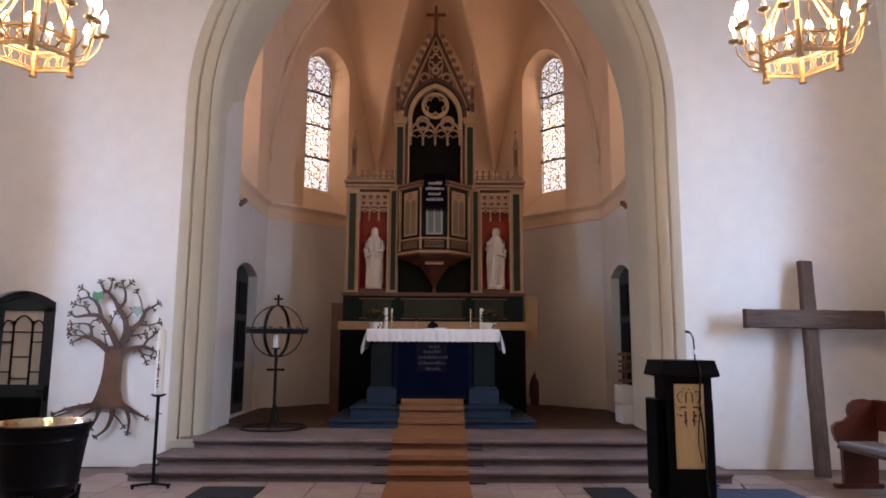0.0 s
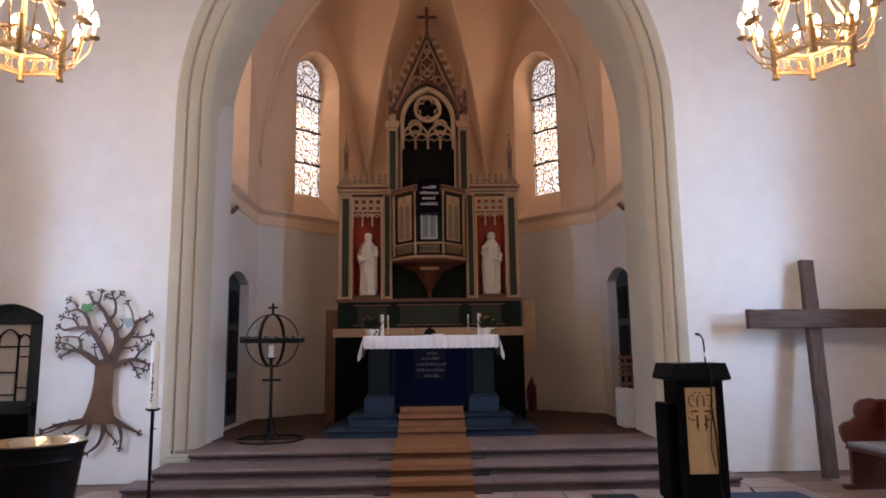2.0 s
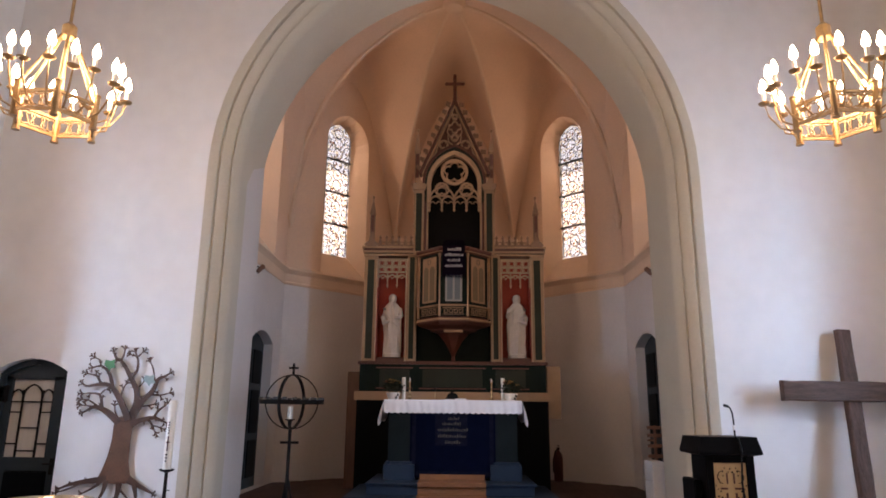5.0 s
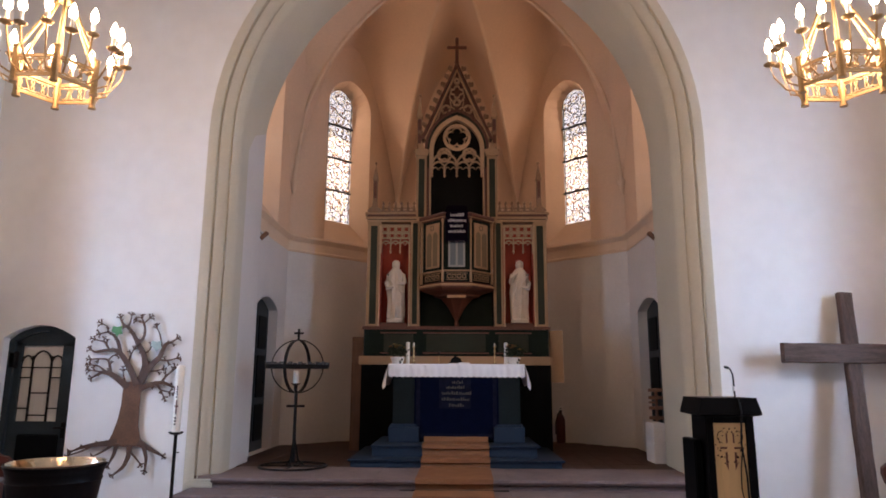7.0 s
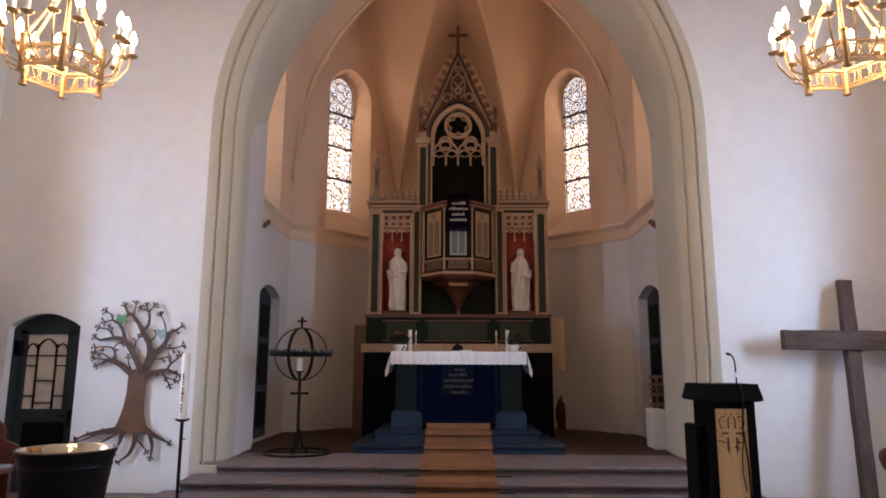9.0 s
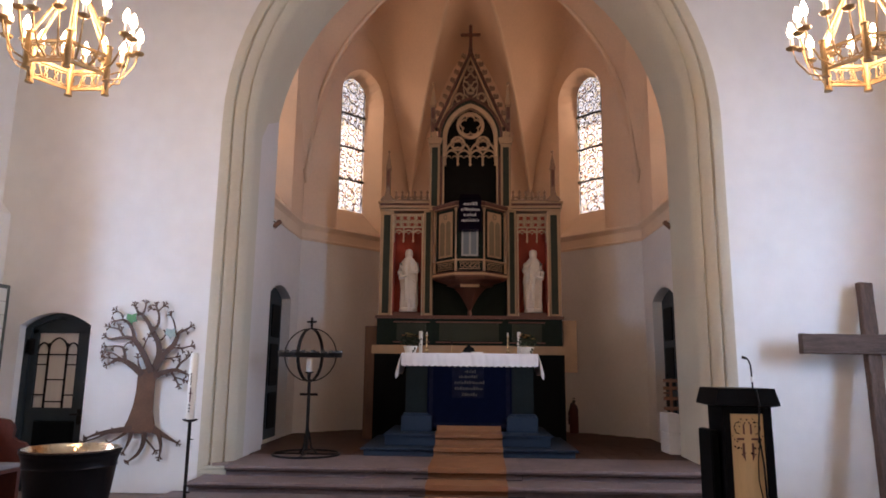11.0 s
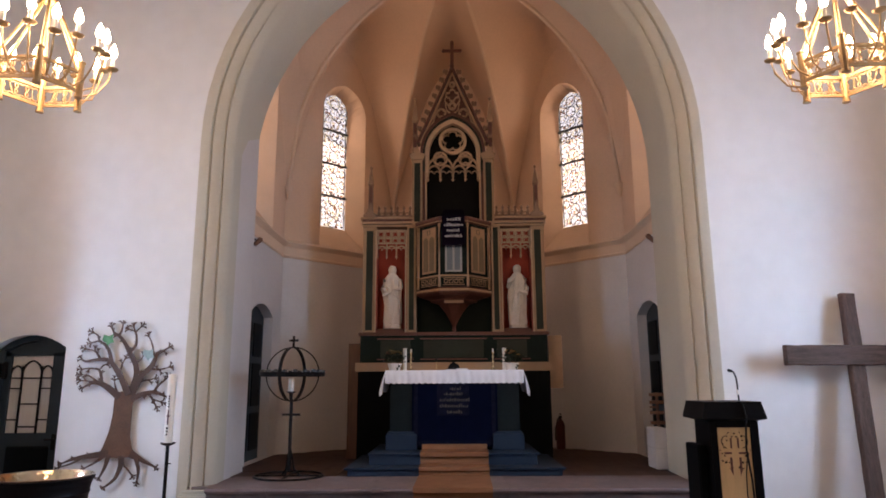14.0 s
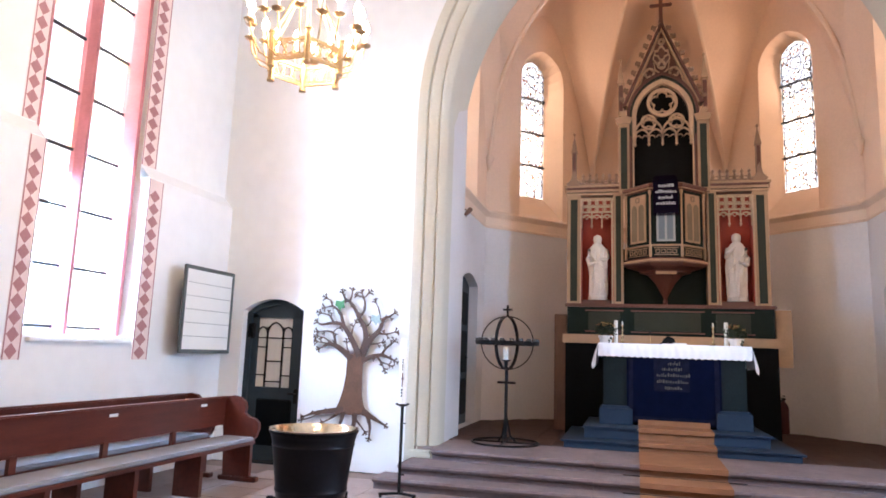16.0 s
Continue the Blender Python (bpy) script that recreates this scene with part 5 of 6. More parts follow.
def ladder_chair():
    """A dark ladder-back seat beside the door with white seat covers."""
    x, y = 2.66, 9.42
    c = thing("ladder_back_chair", (x, y, P), "dark ladder-back chair half hidden behind a pale draped cover", "chair")
    part("back_post", boxed(x + 0.10, x + 0.135, y - 0.2, y - 0.165, P, 1.34, bevel=0.006), M_BROWN, c)
    part("back_post", boxed(x + 0.10, x + 0.135, y + 0.2, y + 0.235, P, 1.34, bevel=0.006), M_BROWN, c)
    for z in (1.315, 1.215, 1.08, 0.95):
        part("slat", boxed(x - 0.10, x + 0.12, y - 0.195, y - 0.17, z - 0.022, z + 0.022, bevel=0.005), M_BROWN, c)
    part("slat", boxed(x - 0.10, x - 0.02, y - 0.195, y - 0.17, 1.14, 1.165, bevel=0.005), M_BROWN, c)
    for z0, z1 in ((P + 0.002, 0.62), (0.625, 0.88)):
        part("box", boxed(x - 0.06, x + 0.10, y - 0.2, y + 0.2, z0, z1, bevel=0.008), M_APSE_LOW, c, "pale box under the back rest")


ladder_chair()


def wall_speaker(s):
    x = CX + s * 2.80
    k = thing("wall_spotlight", (x, 9.18, 3.45), "small dark spotlight on a wall bracket", "spotlight", "chancel spotlights")
    b = tube(bmesh.new(), [(x - s * 0.02, 9.14, 3.39), (x - s * 0.07, 9.22, 3.48)], [0.03, 0.036], 10)
    tube(b, [(x - s * 0.07, 9.22, 3.48), (x - s * 0.075, 9.23, 3.49)], 0.036, 10)
    part("housing", b, M_BROWN, k)
    part("bracket", tube(bmesh.new(), [(x - s * 0.05, 9.18, 3.45), (x + s * 0.02, 9.18, 3.50)], 0.008, 6), M_IRON, k)
    part("lens", lathe(bmesh.new(), x - s * 0.018, 9.137, [(0.022, 3.375), (0.022, 3.38)], 10), M_POT, k, "pale lens")


wall_speaker(-1)
wall_speaker(1)


# ---- things in the nave ----
def paschal_candle():
    x, y = -2.84, 6.76
    p = thing("paschal_candle", (x, y, 0), "tall white paschal candle on a black iron stand", "candle")
    part("pole", tube(bmesh.new(), [(x, y, 0.03), (x, y, 0.90)], 0.017, 10), M_IRON, p)
    for a in (100, 215, -20):
        c, s = math.cos(radians(a)), math.sin(radians(a))
        bm = boxed(-0.02, 0.21, -0.016, 0.016, 0.022, 0.046, bevel=0.004)
        bm.transform(Matrix.Translation((x, y, 0)) @ Matrix.Rotation(radians(a), 4, "Z"))
        part("foot", bm, M_IRON, p)
        part("foot_pad", lathe(bmesh.new(), x + 0.19 * c, y + 0.19 * s, [(0.014, 0.0), (0.016, 0.024)], 8), M_IRON, p)
    part("drip_pan", lathe(bmesh.new(), x, y, [(0.02, 0.885), (0.06, 0.90), (0.075, 0.915), (0.07, 0.918), (0.03, 0.905)], 16), M_IRON, p)
    part("wax", lathe(bmesh.new(), x, y, [(0.041, 0.908), (0.041, 1.56), (0.03, 1.575), (0.004, 1.57)], 18), M_WAX, p, smooth=True)
    bm = bmesh.new()
    box(bm, x - 0.006, x + 0.006, y - 0.043, y - 0.036, 1.09, 1.23)
    box(bm, x - 0.018, x + 0.018, y - 0.0428, y - 0.03, 1.165, 1.177)
    part("wax_cross", bm, M_RED_METAL, p, "red wax cross")
    rnd = random.Random(3)
    for z in (1.36, 1.335, 1.31, 1.285, 1.26, 1.055, 1.025, 0.995):
        w = rnd.uniform(0.006, 0.012)
        part("wax_bar", boxed(x - w, x + w * rnd.uniform(0.3, 1), y - 0.044, y - 0.034, z - 0.008, z + 0.008), M_BLACK, p)
    part("side_screw", tube(bmesh.new(), [(x, y, 0.72), (x + 0.045, y, 0.72)], 0.006, 6), M_IRON, p)
    part("side_screw", tube(bmesh.new(), [(x, y, 0.215), (x + 0.05, y, 0.215)], 0.008, 6), M_IRON, p)


paschal_candle()


def tree_sculpture():
    """A flat tree cut from steel, fixed a little off the wall."""
    y0, y1 = W - 0.055, W - 0.047
    k = 0.0022

    def T(px, pz):
        return (-4.716 + 0.002235 * px + 0.00019 * pz, 2.277 - 0.002144 * pz)

    t = thing("tree_sculpture", (-3.9, W, 0.4), "cut steel tree of life with rusty trunk, mounted on the wall", "sculpture")
    bm = slab(bmesh.new(), [T(*q) for q in ((314, 450), (306, 530), (288, 610), (262, 680), (240, 722), (262, 745), (320, 752), (385, 748), (436, 748), (404, 705), (394, 640), (400, 550), (408, 470), (430, 436), (400, 412), (365, 405), (325, 415))], y0 + 0.0005, y1 + 0.002)
    part("trunk", bm, M_RUST, t, "rust brown steel trunk")

    layer = [0]

    def limb(pts, w0, w1, bm):
        layer[0] += 1
        ya = y0 - 0.0007 * (layer[0] % 17)
        yz = ya + 0.008
        P2 = [Vector(T(*q)) for q in pts]
        fine = []
        for a, b in zip(P2, P2[1:]):
            for i in range(4):
                fine.append(a.lerp(b, i / 4))
        fine.append(P2[-1])
        for _ in range(2):
            fine = [fine[0]] + [(fine[i - 1] + fine[i] * 2 + fine[i + 1]) / 4 for i in range(1, len(fine) - 1)] + [fine[-1]]
        n = len(fine)
        rings = []
        for i, p in enumerate(fine):
            d = (fine[min(n - 1, i + 1)] - fine[max(0, i - 1)]).normalized()
            s = Vector((-d.y, d.x)) * (w0 + (w1 - w0) * i / (n - 1)) * k / 2
            rings.append([(p.x + s.x, ya, p.y + s.y), (p.x - s.x, ya, p.y - s.y), (p.x - s.x, yz, p.y - s.y), (p.x + s.x, yz, p.y + s.y)])
        loft(bm, rings)

    rnd = random.Random(12)

    def twigs(pts, bm, size, step=2):
        """Short forked twigs along and at the end of a limb."""
        for i in range(1, len(pts)):
            a, b = Vector(pts[i - 1]), Vector(pts[i])
            d = (b - a).normalized()
            last = i == len(pts) - 1
            for sgn in ((-1, 0.1, 1) if last else () if rnd.random() < 0.3 else (rnd.choice((-1, 1)),)):
                ang = radians(rnd.uniform(32, 60)) * sgn
                e = Vector((d.x * math.cos(ang) - d.y * math.sin(ang), d.x * math.sin(ang) + d.y * math.cos(ang)))
                L = size * rnd.uniform(0.75, 1.15)
                q = b + e * L
                limb([tuple(b), tuple(b + e * L * 0.5), tuple(q)], 8, 5, bm)
                for s2 in ((-1, 1) if sgn == 0.1 or not last else (sgn,)):
                    an2 = radians(38) * s2
                    g = Vector((e.x * math.cos(an2) - e.y * math.sin(an2), e.x * math.sin(an2) + e.y * math.cos(an2)))
                    r0 = b + e * L * 0.62
                    limb([tuple(r0), tuple(r0 + g * L * 0.55)], 6, 4, bm)

    left = (
        ([(340, 440), (290, 395), (240, 362), (200, 358), (175, 375), (150, 388)], 38, 7),
        ([(200, 358), (165, 352), (142, 350)], 9, 5),
        ([(250, 368), (246, 320), (236, 290), (190, 285), (145, 290)], 17, 6),
        ([(222, 352), (180, 322), (145, 320)], 9, 5),
        ([(240, 290), (256, 270), (278, 265)], 8, 5),
        ([(388, 425), (350, 330), (312, 268), (280, 238), (220, 240), (165, 252), (145, 238)], 36, 7),
        ([(242, 238), (226, 208), (214, 192), (165, 182)], 14, 6),
        ([(300, 255), (288, 190), (266, 158), (235, 138), (192, 150)], 22, 7),
        ([(235, 142), (230, 108), (204, 96)], 9, 5),
    )
    middle = (
        ([(346, 300), (358, 262), (372, 236)], 10, 5),
        ([(332, 415), (318, 380), (316, 352)], 10, 5),
        ([(392, 425), (432, 330), (426, 260), (392, 202), (370, 152), (340, 112), (312, 98), (300, 66)], 36, 8),
        ([(340, 112), (354, 82), (360, 50)], 12, 6),
        ([(394, 204), (430, 166), (433, 112), (416, 64)], 18, 7),
        ([(433, 112), (424, 88), (390, 78)], 9, 5),
        ([(428, 90), (455, 64)], 8, 5),
        ([(428, 258), (452, 242), (466, 220)], 9, 5),
    )
    right = (
        ([(400, 425), (455, 325), (512, 275), (536, 206), (570, 196), (600, 176)], 38, 7),
        ([(500, 290), (550, 296), (600, 282)], 13, 6),
        ([(442, 355), (490, 350), (522, 342)], 11, 6),
        ([(524, 230), (512, 150), (496, 118)], 9, 5),
        ([(400, 450), (450, 425), (520, 410), (556, 425), (588, 440)], 32, 8),
        ([(520, 410), (540, 376), (574, 352), (590, 336)], 15, 6),
        ([(490, 418), (515, 452), (530, 488)], 13, 6),
        ([(515, 452), (556, 464)], 9, 5),
    )
    limbs = left + middle + right
    for pts, a, b in limbs:
        bm = bmesh.new()
        limb(pts, a, b, bm)
        twigs(pts, bm, 26)
        part("branch", bm, M_STEEL, t)
    roots = (
        ([(285, 728), (200, 738), (112, 752), (50, 776)], 38, 8),
        ([(160, 748), (98, 778), (38, 796)], 12, 6),
        ([(262, 742), (205, 780), (165, 800)], 16, 6),
        ([(285, 735), (272, 790), (240, 848)], 28, 8),
        ([(350, 740), (346, 800), (316, 860), (266, 895)], 32, 9),
        ([(352, 772), (386, 810), (405, 836)], 12, 6),
        ([(395, 728), (450, 758), (520, 796)], 40, 8),
        ([(425, 748), (440, 810), (430, 868)], 24, 8),
        ([(190, 735), (175, 722)], 9, 5),
    )
    for pts, a, b in roots:
        bm = bmesh.new()
        limb(pts, a, b, bm)
        twigs(pts[1:], bm, 22)
        part("root", bm, M_STEEL, t)
    for (px, pz), mat, nm in (((285, 132), M_GREEN_LEAF, "green leaf"), ((495, 212), M_TEAL_LEAF, "pale verdigris leaf")):
        o = [(-30, 5), (-22, -25), (5, -18), (28, -28), (24, 0), (32, 18), (8, 22), (0, 36), (-12, 18)]
        part("leaf", slab(bmesh.new(), [T(px + a, pz + b) for a, b in o], y0 - 0.021, y0 - 0.016), mat, t, nm)
    bm = bmesh.new()
    for px, pz in ((360, 480), (350, 640), (305, 262), (500, 290)):
        a, b = T(px, pz)
        tube(bm, [(a, y0 + 0.004, b), (a, W + 0.003, b)], 0.008, 6)
    part("wall_pins", bm, M_IRON, t)


tree_sculpture()


def font():
    x, y = FONT
    f = thing("baptismal_font", (x, y, 0), "black bronze bucket-shaped font with polished brass bowl", "font")
    part("kettle", lathe(bmesh.new(), x, y, [(0.019, 0.335), (0.223, 0.34), (0.246, 0.36), (0.256, 0.42), (0.265, 0.44), (0.259, 0.46), (0.279, 0.62), (0.296, 0.74), (0.303, 0.75), (0.298, 0.765), (0.312, 0.825), (0.326, 0.845), (0.326, 0.855), (0.312, 0.857), (0.318, 0.84), (0.30, 0.78), (0.27, 0.60), (0.019, 0.58)], 48), M_BRONZE, f, smooth=True)
    part("bowl", lathe(bmesh.new(), x, y, [(0.019, 0.62), (0.12, 0.63), (0.20, 0.68), (0.262, 0.76), (0.297, 0.84), (0.324, 0.862), (0.326, 0.868), (0.312, 0.868), (0.285, 0.845), (0.25, 0.765), (0.19, 0.69), (0.115, 0.64), (0.019, 0.63)], 48), M_BOWL, f, "polished brass bowl", smooth=True)
    for a in (45, 165, 285):
        c, s = math.cos(radians(a)), math.sin(radians(a))
        part("leg", tube(bmesh.new(), [(x + c * 0.25, y + s * 0.25, 0.40), (x + c * 0.235, y + s * 0.235, 0.2), (x + c * 0.26, y + s * 0.26, 0.03), (x + c * 0.29, y + s * 0.29, 0.0)], [0.042, 0.036, 0.04, 0.045], 8), M_BRONZE, f)
    for a in (235, 340, 100):
        c, s = math.cos(radians(a)), math.sin(radians(a))
        px, py = x + c * 0.285, y + s * 0.285
        part("lug", tube(bmesh.new(), [(px - s * 0.035, py + c * 0.035, 0.40), (px + c * 0.05, py + s * 0.05, 0.41), (px + s * 0.035, py - c * 0.035, 0.40)], 0.014, 6), M_BRONZE, f, "small cast ring lug")


font()


def pew(name, x_back, x_front, y_near, y_far, plate):
    """A bench along the wall, its back towards the wall."""
    s = 1 if x_front > x_back else -1
    p = thing(name, (x_back, y_far, 0), "red brown varnished pew with grey seat cushion", "pew", "pews along the walls")

    def bx(a, b, *q, bevel=0.0):
        return boxed(min(a, b), max(a, b), *q, bevel=bevel)

    def end(y):
        d = abs(x_front - x_back)
        pts = [(0.03, 0.0), (d - 0.02, 0.0), (d - 0.02, 0.04), (d - 0.06, 0.055), (d - 0.06, 0.42), (d - 0.01, 0.47), (d + 0.02, 0.56), (d + 0.015, 0.62), (d - 0.03, 0.66), (d - 0.11, 0.68), (d - 0.16, 0.72), (d - 0.15, 0.78), (d - 0.17, 0.84), (d - 0.23, 0.885), (d - 0.32, 0.90), (0.0, 0.87), (-0.02, 0.80), (0.02, 0.5), (0.05, 0.05)]
        bm = slab(bmesh.new(), [(a, z) for a, z in pts], 0, 0.05)
        bm.transform(Matrix(((s, 0, 0, x_back), (0, 1, 0, y), (0, 0, 1, 0), (0, 0, 0, 1))))
        part("end_panel", bm, M_PEW, p)
        part("foot", bx(x_back + s * 0.0, x_front + s * 0.03, y - 0.015, y + 0.065, 0.0, 0.05, bevel=0.008), M_PEW, p)

    ys = [y_far - 0.05]
    end(ys[0])
    end(y_near)
    part("back_board", bx(x_back - s * 0.01, x_back + s * 0.025, y_near + 0.05, y_far - 0.05, 0.58, 0.86), M_PEW, p)
    part("top_rail", bx(x_back - s * 0.03, x_back + s * 0.05, y_near, y_far - 0.0, 0.85, 0.89, bevel=0.012), M_PEW, p)
    part("seat", bx(x_back + s * 0.03, x_front, y_near + 0.05, y_far - 0.05, 0.40, 0.435, bevel=0.006), M_PEW, p)
    part("cushion", bx(x_back + s * 0.06, x_front - s * 0.01, y_near + 0.06, y_far - 0.06, 0.436, 0.475, bevel=0.014), M_CUSHION, p, "thin grey felt cushion")
    n = max(1, int((y_far - y_near) / 1.1))
    for i in range(1, n + 1):
        y = y_far - (y_far - y_near) * i / (n + 1)
        part("seat_support", bx(x_back + s * 0.08, x_front - s * 0.06, y - 0.025, y + 0.025, 0.0, 0.40), M_PEW, p)
        part("back_strut", bx(x_back - s * 0.005, x_back + s * 0.03, y - 0.03, y + 0.03, 0.40, 0.60), M_PEW, p)
    if plate:
        for y in (y_far - 0.45, y_far - 1.75):
            part("number_plate", bx(x_back + s * 0.025, x_back + s * 0.028, y - 0.05, y + 0.05, 0.80, 0.825), M_PAPER, p, "small white enamel plate")


pew("pew", -4.93, -4.50, 3.2, 6.82, True)
pew("pew", -5.48, -5.08, 3.2, 6.85, True)
pew("pew", 4.60, 4.14, 3.4, 6.85, True)


def song_board(name, x, y0, y1, s):
    b = thing(name, (x, y0, 1.33), "white wooden hymn board in a grey green frame", "hymn board", "hymn boards")
    z0, z1 = 1.34, 2.36
    xa, xb = x, x + s * 0.028

    def bx(a, c, *q, bevel=0.0):
        return boxed(min(a, c), max(a, c), *q, bevel=bevel)

    n = 6
    for i in range(n):
        a, c = z0 + 0.04 + (z1 - z0 - 0.08) * i / n, z0 + 0.04 + (z1 - z0 - 0.08) * (i + 1) / n
        part("board", bx(xa, xa + s * 0.02, y0 + 0.04, y1 - 0.04, a + 0.003, c - 0.003), M_BOARD, b)
    part("backing", bx(xa - s * 0.006, xa, y0 + 0.01, y1 - 0.01, z0 + 0.01, z1 - 0.01), M_FRAME, b)
    for q in ((y0, y1, z1 - 0.045, z1), (y0, y1, z0, z0 + 0.045), (y0, y0 + 0.045, z0 + 0.045, z1 - 0.045), (y1 - 0.045, y1, z0 + 0.045, z1 - 0.045)):
        part("frame_rail", bx(xa, xb, *q, bevel=0.006), M_FRAME, b)
    wall = LX if x < 0 else RX
    for y in (y0 + 0.4, y1 - 0.4):
        part("bracket", bx(wall - s * 0.005, xa - s * 0.004, y - 0.02, y + 0.02, 1.8, 1.86), M_IRON, b)


song_board("hymn_board", -5.52, 6.66, 7.66, 1)
song_board("hymn_board", 5.42, 6.55, 7.55, -1)


def beam_cross():
    """A rough beam cross that leans at the wall."""
    c = thing("beam_cross", (4.25, 7.40, 0), "large rough weathered oak cross leaning by the wall", "cross")

    def beam(p0, p1, w, d, mat, nm, seed):
        rnd = random.Random(seed)
        a, b = Vector(p0), Vector(p1)
        ax = (b - a).normalized()
        u = ax.cross(Vector((0, 1, 0))).normalized()
        v = ax.cross(u)
        rings = []
        n = 14
        for i in range(n + 1):
            q = a.lerp(b, i / n)
            ww, dd = w / 2 * (1 + rnd.uniform(-0.04, 0.04)), d / 2 * (1 + rnd.uniform(-0.03, 0.03))
            bev = 0.016
            rings.append([q + u * e + v * f for e, f in ((-ww + bev, -dd), (ww - bev, -dd), (ww, -dd + bev), (ww, dd - bev), (ww - bev, dd), (-ww + bev, dd), (-ww, dd - bev), (-ww, -dd + bev))])
        part(nm, loft(bmesh.new(), rings), mat, c)

    beam((4.305, 7.38, 0.0), (4.45, 7.72, 2.45), 0.165, 0.09, M_OAK, "upright", 1)
    beam((3.62, 7.57, 1.757), (5.25, 7.57, 1.747), 0.218, 0.10, M_OAK_X, "cross_beam", 2)
    bm = bmesh.new()
    tube(bm, [(4.40, 7.6, 1.75), (4.40, W + 0.003, 1.75)], 0.006, 6)
    part("wall_tie", bm, M_IRON, c)


beam_cross()


def lectern():
    x0, x1, y0, y1 = 2.015, 2.385, 5.62, 5.96
    xc = (x0 + x1) / 2
    l = thing("lectern", (xc, 5.8, 0), "black lectern with pale fretwork panel of a cross and vine", "lectern")
    part("base", boxed(x0 - 0.06, x1 + 0.06, y0 - 0.06, y1 + 0.05, 0.0, 0.14, bevel=0.012), M_LECTERN, l)
    part("body", boxed(x0, x1, y0, y1, 0.14, 1.17), M_LECTERN, l)
    for a, b in ((x0 - 0.012, 2.065), (2.325, x1 + 0.008)):
        part("front_stile", boxed(a, b, y0 - 0.03, y0, 0.14, 1.17, bevel=0.006), M_LECTERN, l)
    part("front_rail", boxed(2.065, 2.325, y0 - 0.03, y0, 0.14, 0.40, bevel=0.006), M_LECTERN, l)
    part("front_rail", boxed(2.065, 2.325, y0 - 0.03, y0, 1.11, 1.17, bevel=0.006), M_LECTERN, l)
    bm = bmesh.new()
    loft(bm, [[(xc - a, 5.8 - b, z), (xc + a, 5.8 - b, z), (xc + a, 5.8 + b, z), (xc - a, 5.8 + b, z)] for a, b, z in ((0.195, 0.19, 1.16), (0.255, 0.24, 1.175), (0.255, 0.24, 1.195), (0.225, 0.23, 1.30), (0.225, 0.23, 1.312))])
    part("desk", bm, M_LECTERN, l, "black sloping reading desk")
    panel = part("fret_panel", boxed(2.065, 2.325, y0 - 0.018, y0 - 0.008, 0.40, 1.11), M_PANEL, l, "pale maple panel with fretwork")
    # cut-outs: cross and vine
    px, pz = 2.195, 0.90
    yb = y0 - 0.019
    bm = bmesh.new()
    for s in (-1, 1):
        slab(bm, [(px + s * 0.028, pz - 0.02), (px + s * 0.045, pz - 0.02), (px + s * 0.045, pz - 0.12), (px + s * 0.028, pz - 0.16)], yb - 0.004, yb)
        slab(bm, [(px + s * 0.028, pz + 0.02), (px + s * 0.085, pz + 0.02), (px + s * 0.085, pz + 0.005), (px + s * 0.028, pz + 0.005)], yb - 0.004, yb)
        slab(bm, [(px + s * 0.022, pz + 0.13), (px + s * 0.034, pz + 0.13), (px + s * 0.034, pz + 0.05), (px + s * 0.022, pz + 0.05)], yb - 0.004, yb)
    part("fret_cross", bm, M_BROWN_TRIM, panel, "cut-out outline of a cross")
    rnd = random.Random(8)
    bm = bmesh.new()
    for s in (-1, 1):
        for i in range(16):
            t = radians(-75 + 165 * i / 15)
            r = 0.105 + 0.018 * math.sin(i * 2.1)
            qx, qz = px + s * r * math.cos(t), pz + 0.03 + 1.25 * r * math.sin(t)
            qx = max(2.075, min(2.315, qx))
            e = rnd.uniform(0.006, 0.014)
            a = rnd.uniform(0, 6.28)
            slab(bm, [(qx + e * k * math.cos(a + q), qz + e * k * math.sin(a + q)) for q, k in ((0, 1), (1.2, 0.6), (2.4, 0.9), (3.6, 0.5), (4.9, 0.8))], yb - 0.004, yb)
        ribbon(bm, [(px + s * (0.06 + 0.045 * math.cos(q)), pz + 0.1 + 0.05 * math.sin(q)) for q in (-1.5, -0.8, 0, 0.8, 1.6)], 0.005, yb - 0.004, yb)
    part("fret_vine", bm, M_LECTERN, panel, "cut-out vine leaves")
    for a, b, mat in ((x0 - 0.085, x0 - 0.02, M_SLATE_DARK), (x1 + 0.02, x1 + 0.05, M_TEAL)):
        part("side_hanging", boxed(a, b, 5.68, 5.98, 0.16, 0.97, bevel=0.008), mat, l, "dark teal cloth at the side")
    m = bmesh.new()
    tube(m, [(2.27, 5.62, 1.30), (2.268, 5.62, 1.40), (2.255, 5.60, 1.50), (2.225, 5.57, 1.545), (2.20, 5.56, 1.555)], 0.007, 6)
    mic = part("gooseneck_microphone", m, M_PLASTIC, l, "thin black gooseneck microphone")
    part("microphone_head", tube(bmesh.new(), [(2.205, 5.562, 1.554), (2.175, 5.55, 1.56)], 0.012, 8), M_PLASTIC, mic)
    part("microphone_collar", lathe(bmesh.new(), 2.267, 5.62, [(0.012, 1.365), (0.014, 1.385), (0.012, 1.405)], 8), M_POT, mic, "pale plastic collar")
    part("cable", tube(bmesh.new(), [(2.27, 5.565, 1.31), (2.285, 5.555, 1.2), (2.275, 5.575, 0.95), (2.30, 5.575, 0.7), (2.31, 5.58, 0.3), (2.32, 5.55, 0.145)], 0.008, 6), M_PLASTIC, l, "black microphone cable")
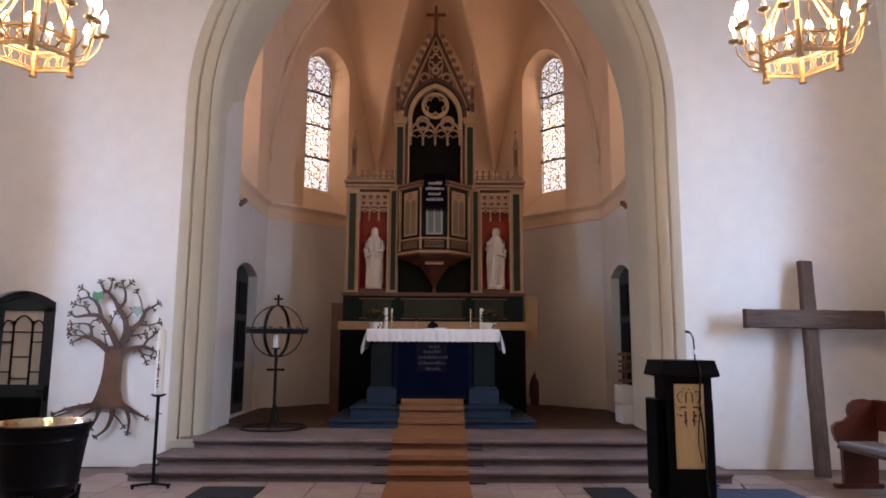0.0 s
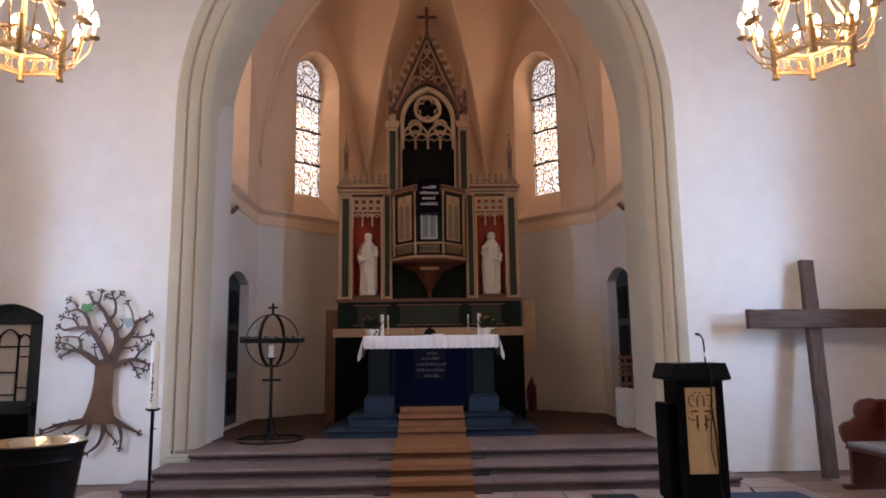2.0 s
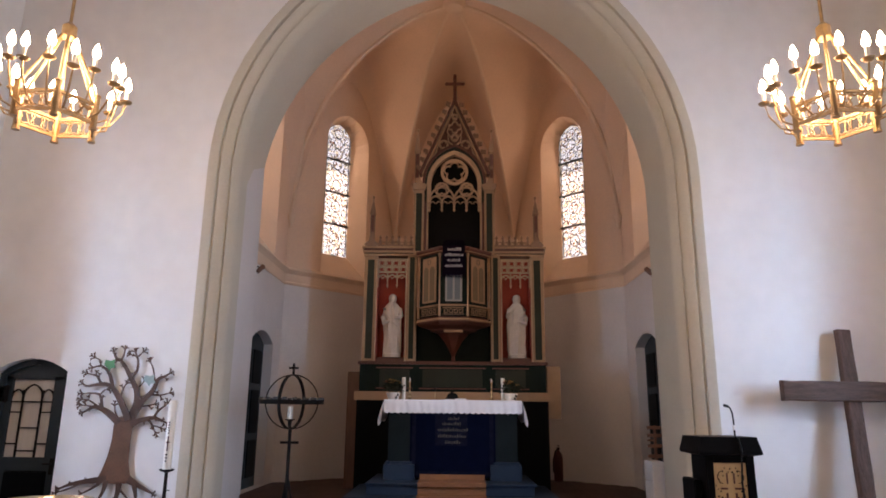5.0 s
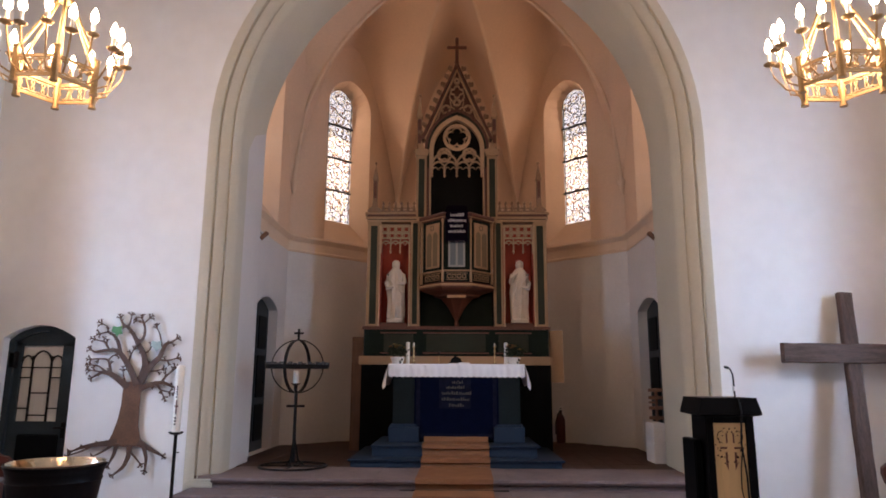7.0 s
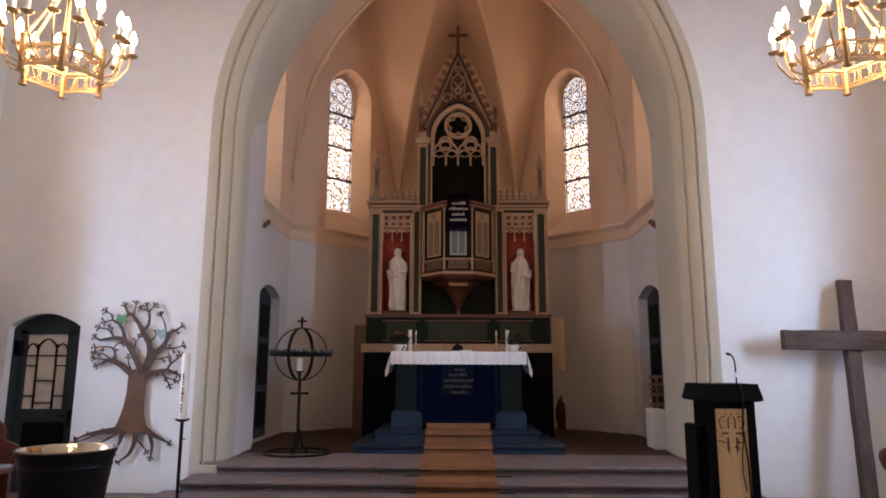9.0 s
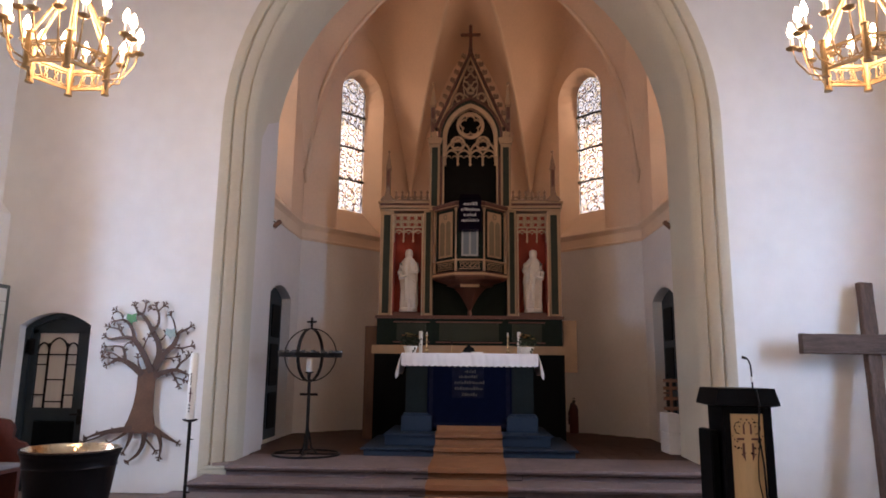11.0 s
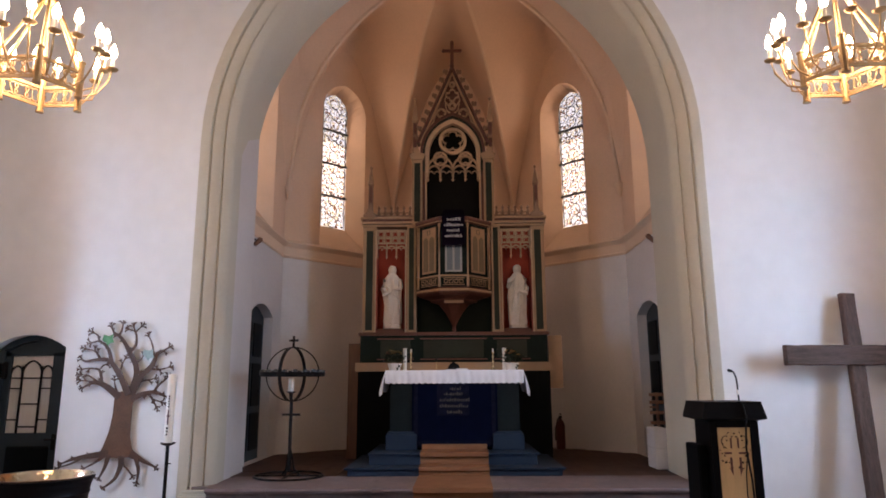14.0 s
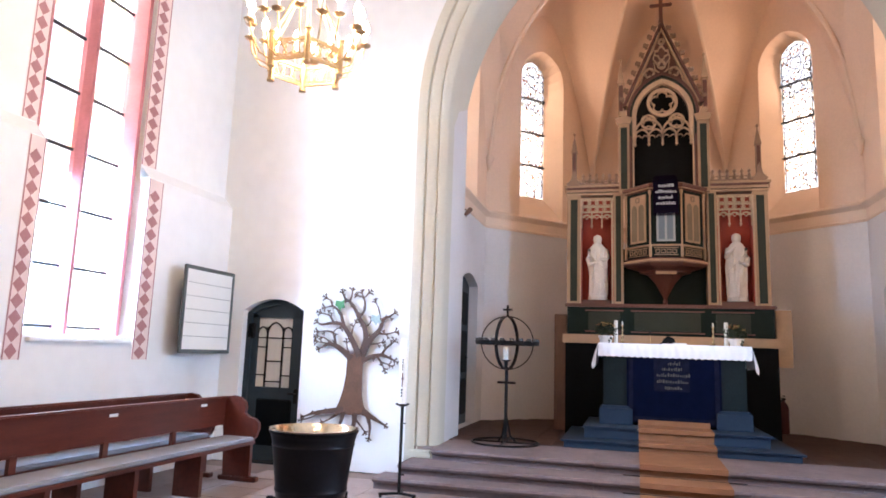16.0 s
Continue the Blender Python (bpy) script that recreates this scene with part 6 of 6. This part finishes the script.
    part("cable_loop", tube(bmesh.new(), [(2.28, 5.575, 0.9), (2.255, 5.57, 0.75), (2.25, 5.57, 0.6), (2.275, 5.575, 0.46)], 0.005, 6), M_PLASTIC, l)
    c = thing("floor_cable", (2.7, 6.1, 0), "black cable lying in loops on the floor", "cable")
    part("loop", tube(bmesh.new(), [(2.5, 6.0, 0.008), (2.65, 6.5, 0.008), (2.8, 6.95, 0.008), (2.95, 6.9, 0.008), (2.85, 6.75, 0.008), (3.0, 6.6, 0.008), (3.15, 6.75, 0.008), (3.2, 6.95, 0.008)], 0.009, 6), M_PLASTIC, c)


lectern()


def floor_mat(name, x0, x1, y0, y1, mat, label):
    m = thing(name, ((x0 + x1) / 2, (y0 + y1) / 2, 0), label, "mat")
    part("surface", boxed(x0, x1, y0, y1, 0.001, 0.014, bevel=0.004), mat, m)


floor_mat("floor_grate", -2.33, -1.70, 6.25, 6.74, M_MAT, "black iron heating grate set in the floor")
floor_mat("floor_grate", 1.50, 1.93, 6.25, 6.76, M_MAT, "black iron heating grate set in the floor")
floor_mat("floor_mat", 2.6, 3.55, 6.0, 6.72, M_MAT_BLUE, "flat grey blue carpet square on the stone floor")


def chandelier(name, x, y):
    """A six-sided openwork crown with a ring of candle lamps."""
    c = thing(name, (x, y, 3.4), "gilded six-sided chandelier with a ring of lit candle bulbs", "chandelier", "nave chandeliers")
    R = 0.275
    zb, zt = 3.44, 3.575
    V = [(x + R * math.cos(math.pi / 3 * i), y + R * math.sin(math.pi / 3 * i)) for i in range(6)]
    for i in range(6):
        a, b = Vector(V[i]), Vector(V[(i + 1) % 6])
        d = (b - a).normalized()
        L = (b - a).length
        m = Matrix(((d.x, -d.y, 0, a.x), (d.y, d.x, 0, a.y), (0, 0, 1, 0), (0, 0, 0, 1)))
        bm = bmesh.new()
        for z in (zb, zt):
            box(bm, 0.0, L, -0.008, 0.008, z - 0.011, z + 0.011)
        for q in (0.24, 0.5, 0.76):
            ribbon(bm, foils(L * q, (zb + zt) / 2, 0.056, 4, 45), 0.008, -0.005, 0.005, True)
        ribbon(bm, [(0.0, zb), (L * 0.10, (zb + zt) / 2), (0.0, zt)], 0.008, -0.004, 0.004)
        ribbon(bm, [(L, zb), (L * 0.90, (zb + zt) / 2), (L, zt)], 0.008, -0.004, 0.004)
        bm.transform(m)
        part("fret_panel", bm, M_GILT, c, "gilded quatrefoil fret panel")
        part("post", lathe(bmesh.new(), V[i][0], V[i][1], [(0.028, zb - 0.05), (0.028, zb - 0.035), (0.023, zb - 0.03), (0.023, zt + 0.06), (0.028, zt + 0.065), (0.028, zt + 0.075)], 8), M_GILT, c)
    hub_z = 4.15
    part("hub", lathe(bmesh.new(), x, y, [(0.02, hub_z - 0.06), (0.05, hub_z - 0.04), (0.05, hub_z + 0.05), (0.03, hub_z + 0.07), (0.012, hub_z + 0.09)], 12), M_GILT, c)
    part("stem", tube(bmesh.new(), [(x, y, hub_z + 0.08), (x, y, TOP + 0.01)], 0.012, 8), M_GILT, c)
    for i in range(6):
        part("tie_rod", tube(bmesh.new(), [(V[i][0], V[i][1], zt + 0.05), (x + (V[i][0] - x) * 0.15, y + (V[i][1] - y) * 0.15, hub_z - 0.02)], 0.011, 6), M_GILT, c)
    for i in range(18):
        t = 2 * math.pi * (i + 0.5) / 18
        outer = 0.43 if i % 2 else 0.40
        pz = 3.70 if i % 2 else 3.74
        ct, stn = math.cos(t), math.sin(t)
        arm = part("arm", tube(bmesh.new(), [(x + 0.265 * ct, y + 0.265 * stn, zb + 0.02), (x + 0.34 * ct, y + 0.34 * stn, zb + 0.05), (x + (outer - 0.02) * ct, y + (outer - 0.02) * stn, pz - 0.10), (x + outer * ct, y + outer * stn, pz)], 0.007, 5), M_GILT, c)
        ox, oy = x + outer * ct, y + outer * stn
        part("drip_pan", lathe(bmesh.new(), ox, oy, [(0.010, pz - 0.012), (0.035, pz - 0.004), (0.043, pz + 0.008), (0.036, pz + 0.006), (0.012, pz + 0.002)], 10), M_GILT, arm)
        part("candle_sleeve", lathe(bmesh.new(), ox, oy, [(0.014, pz), (0.014, pz + 0.09)], 8), M_WAX, arm)
        part("bulb", lathe(bmesh.new(), ox, oy, [(0.011, pz + 0.09), (0.024, pz + 0.108), (0.027, pz + 0.132), (0.018, pz + 0.168), (0.004, pz + 0.20)], 8), M_BULB, arm, "lit flame-shaped bulb", smooth=True)
    return c


first = chandelier("chandelier", -2.86, 4.25)
copy_thing(first, pose(2.61, 4.25, 3.4))


# ---- paving, piece by piece ----
def paving():
    floor_ob = bpy.data.objects["floor"]
    me = {}
    rnd = random.Random(21)
    for i in range(23):
        for j in range(7):
            x, y = -5.74 + i * 0.5, 4.5 + j * 0.5 - (0.25 if i % 2 else 0)
            if y > 7.2:
                continue
            key = (i + j) % 3
            if key not in me:
                bm = box(bmesh.new(), 0.004, 0.496, 0.004, 0.496, -0.03, 0.0, bevel=0.004)
                me[key] = bpy.data.meshes.new("slab")
                bm.to_mesh(me[key])
                bm.free()
                me[key].materials.append(M_TILE)
            ob = new("slab", me[key])
            ob.parent = floor_ob
            ob.location = (x, y, -rnd.uniform(0, 0.003))
    ch = bpy.data.objects["floor_chancel"]
    tile = bpy.data.meshes.new("clay_tile")
    bm = box(bmesh.new(), 0.003, 0.247, 0.003, 0.247, -0.02, 0.0)
    bm.to_mesh(tile)
    bm.free()
    tile.materials.append(M_BROWN_FLOOR)
    for i in range(24):
        for j in range(14):
            x, y = CX - 3.0 + i * 0.25, 8.68 + j * 0.25
            if abs(x + 0.125 - CX) < 1.3 and y > 8.75:
                continue
            if y > 11.3 and abs(x + 0.125 - CX) > 2.95 - (y - 11.3):
                continue
            ob = new("clay_tile", tile)
            ob.parent = ch
            ob.location = (x, y, P - 0.001 - rnd.uniform(0, 0.002))


paving()
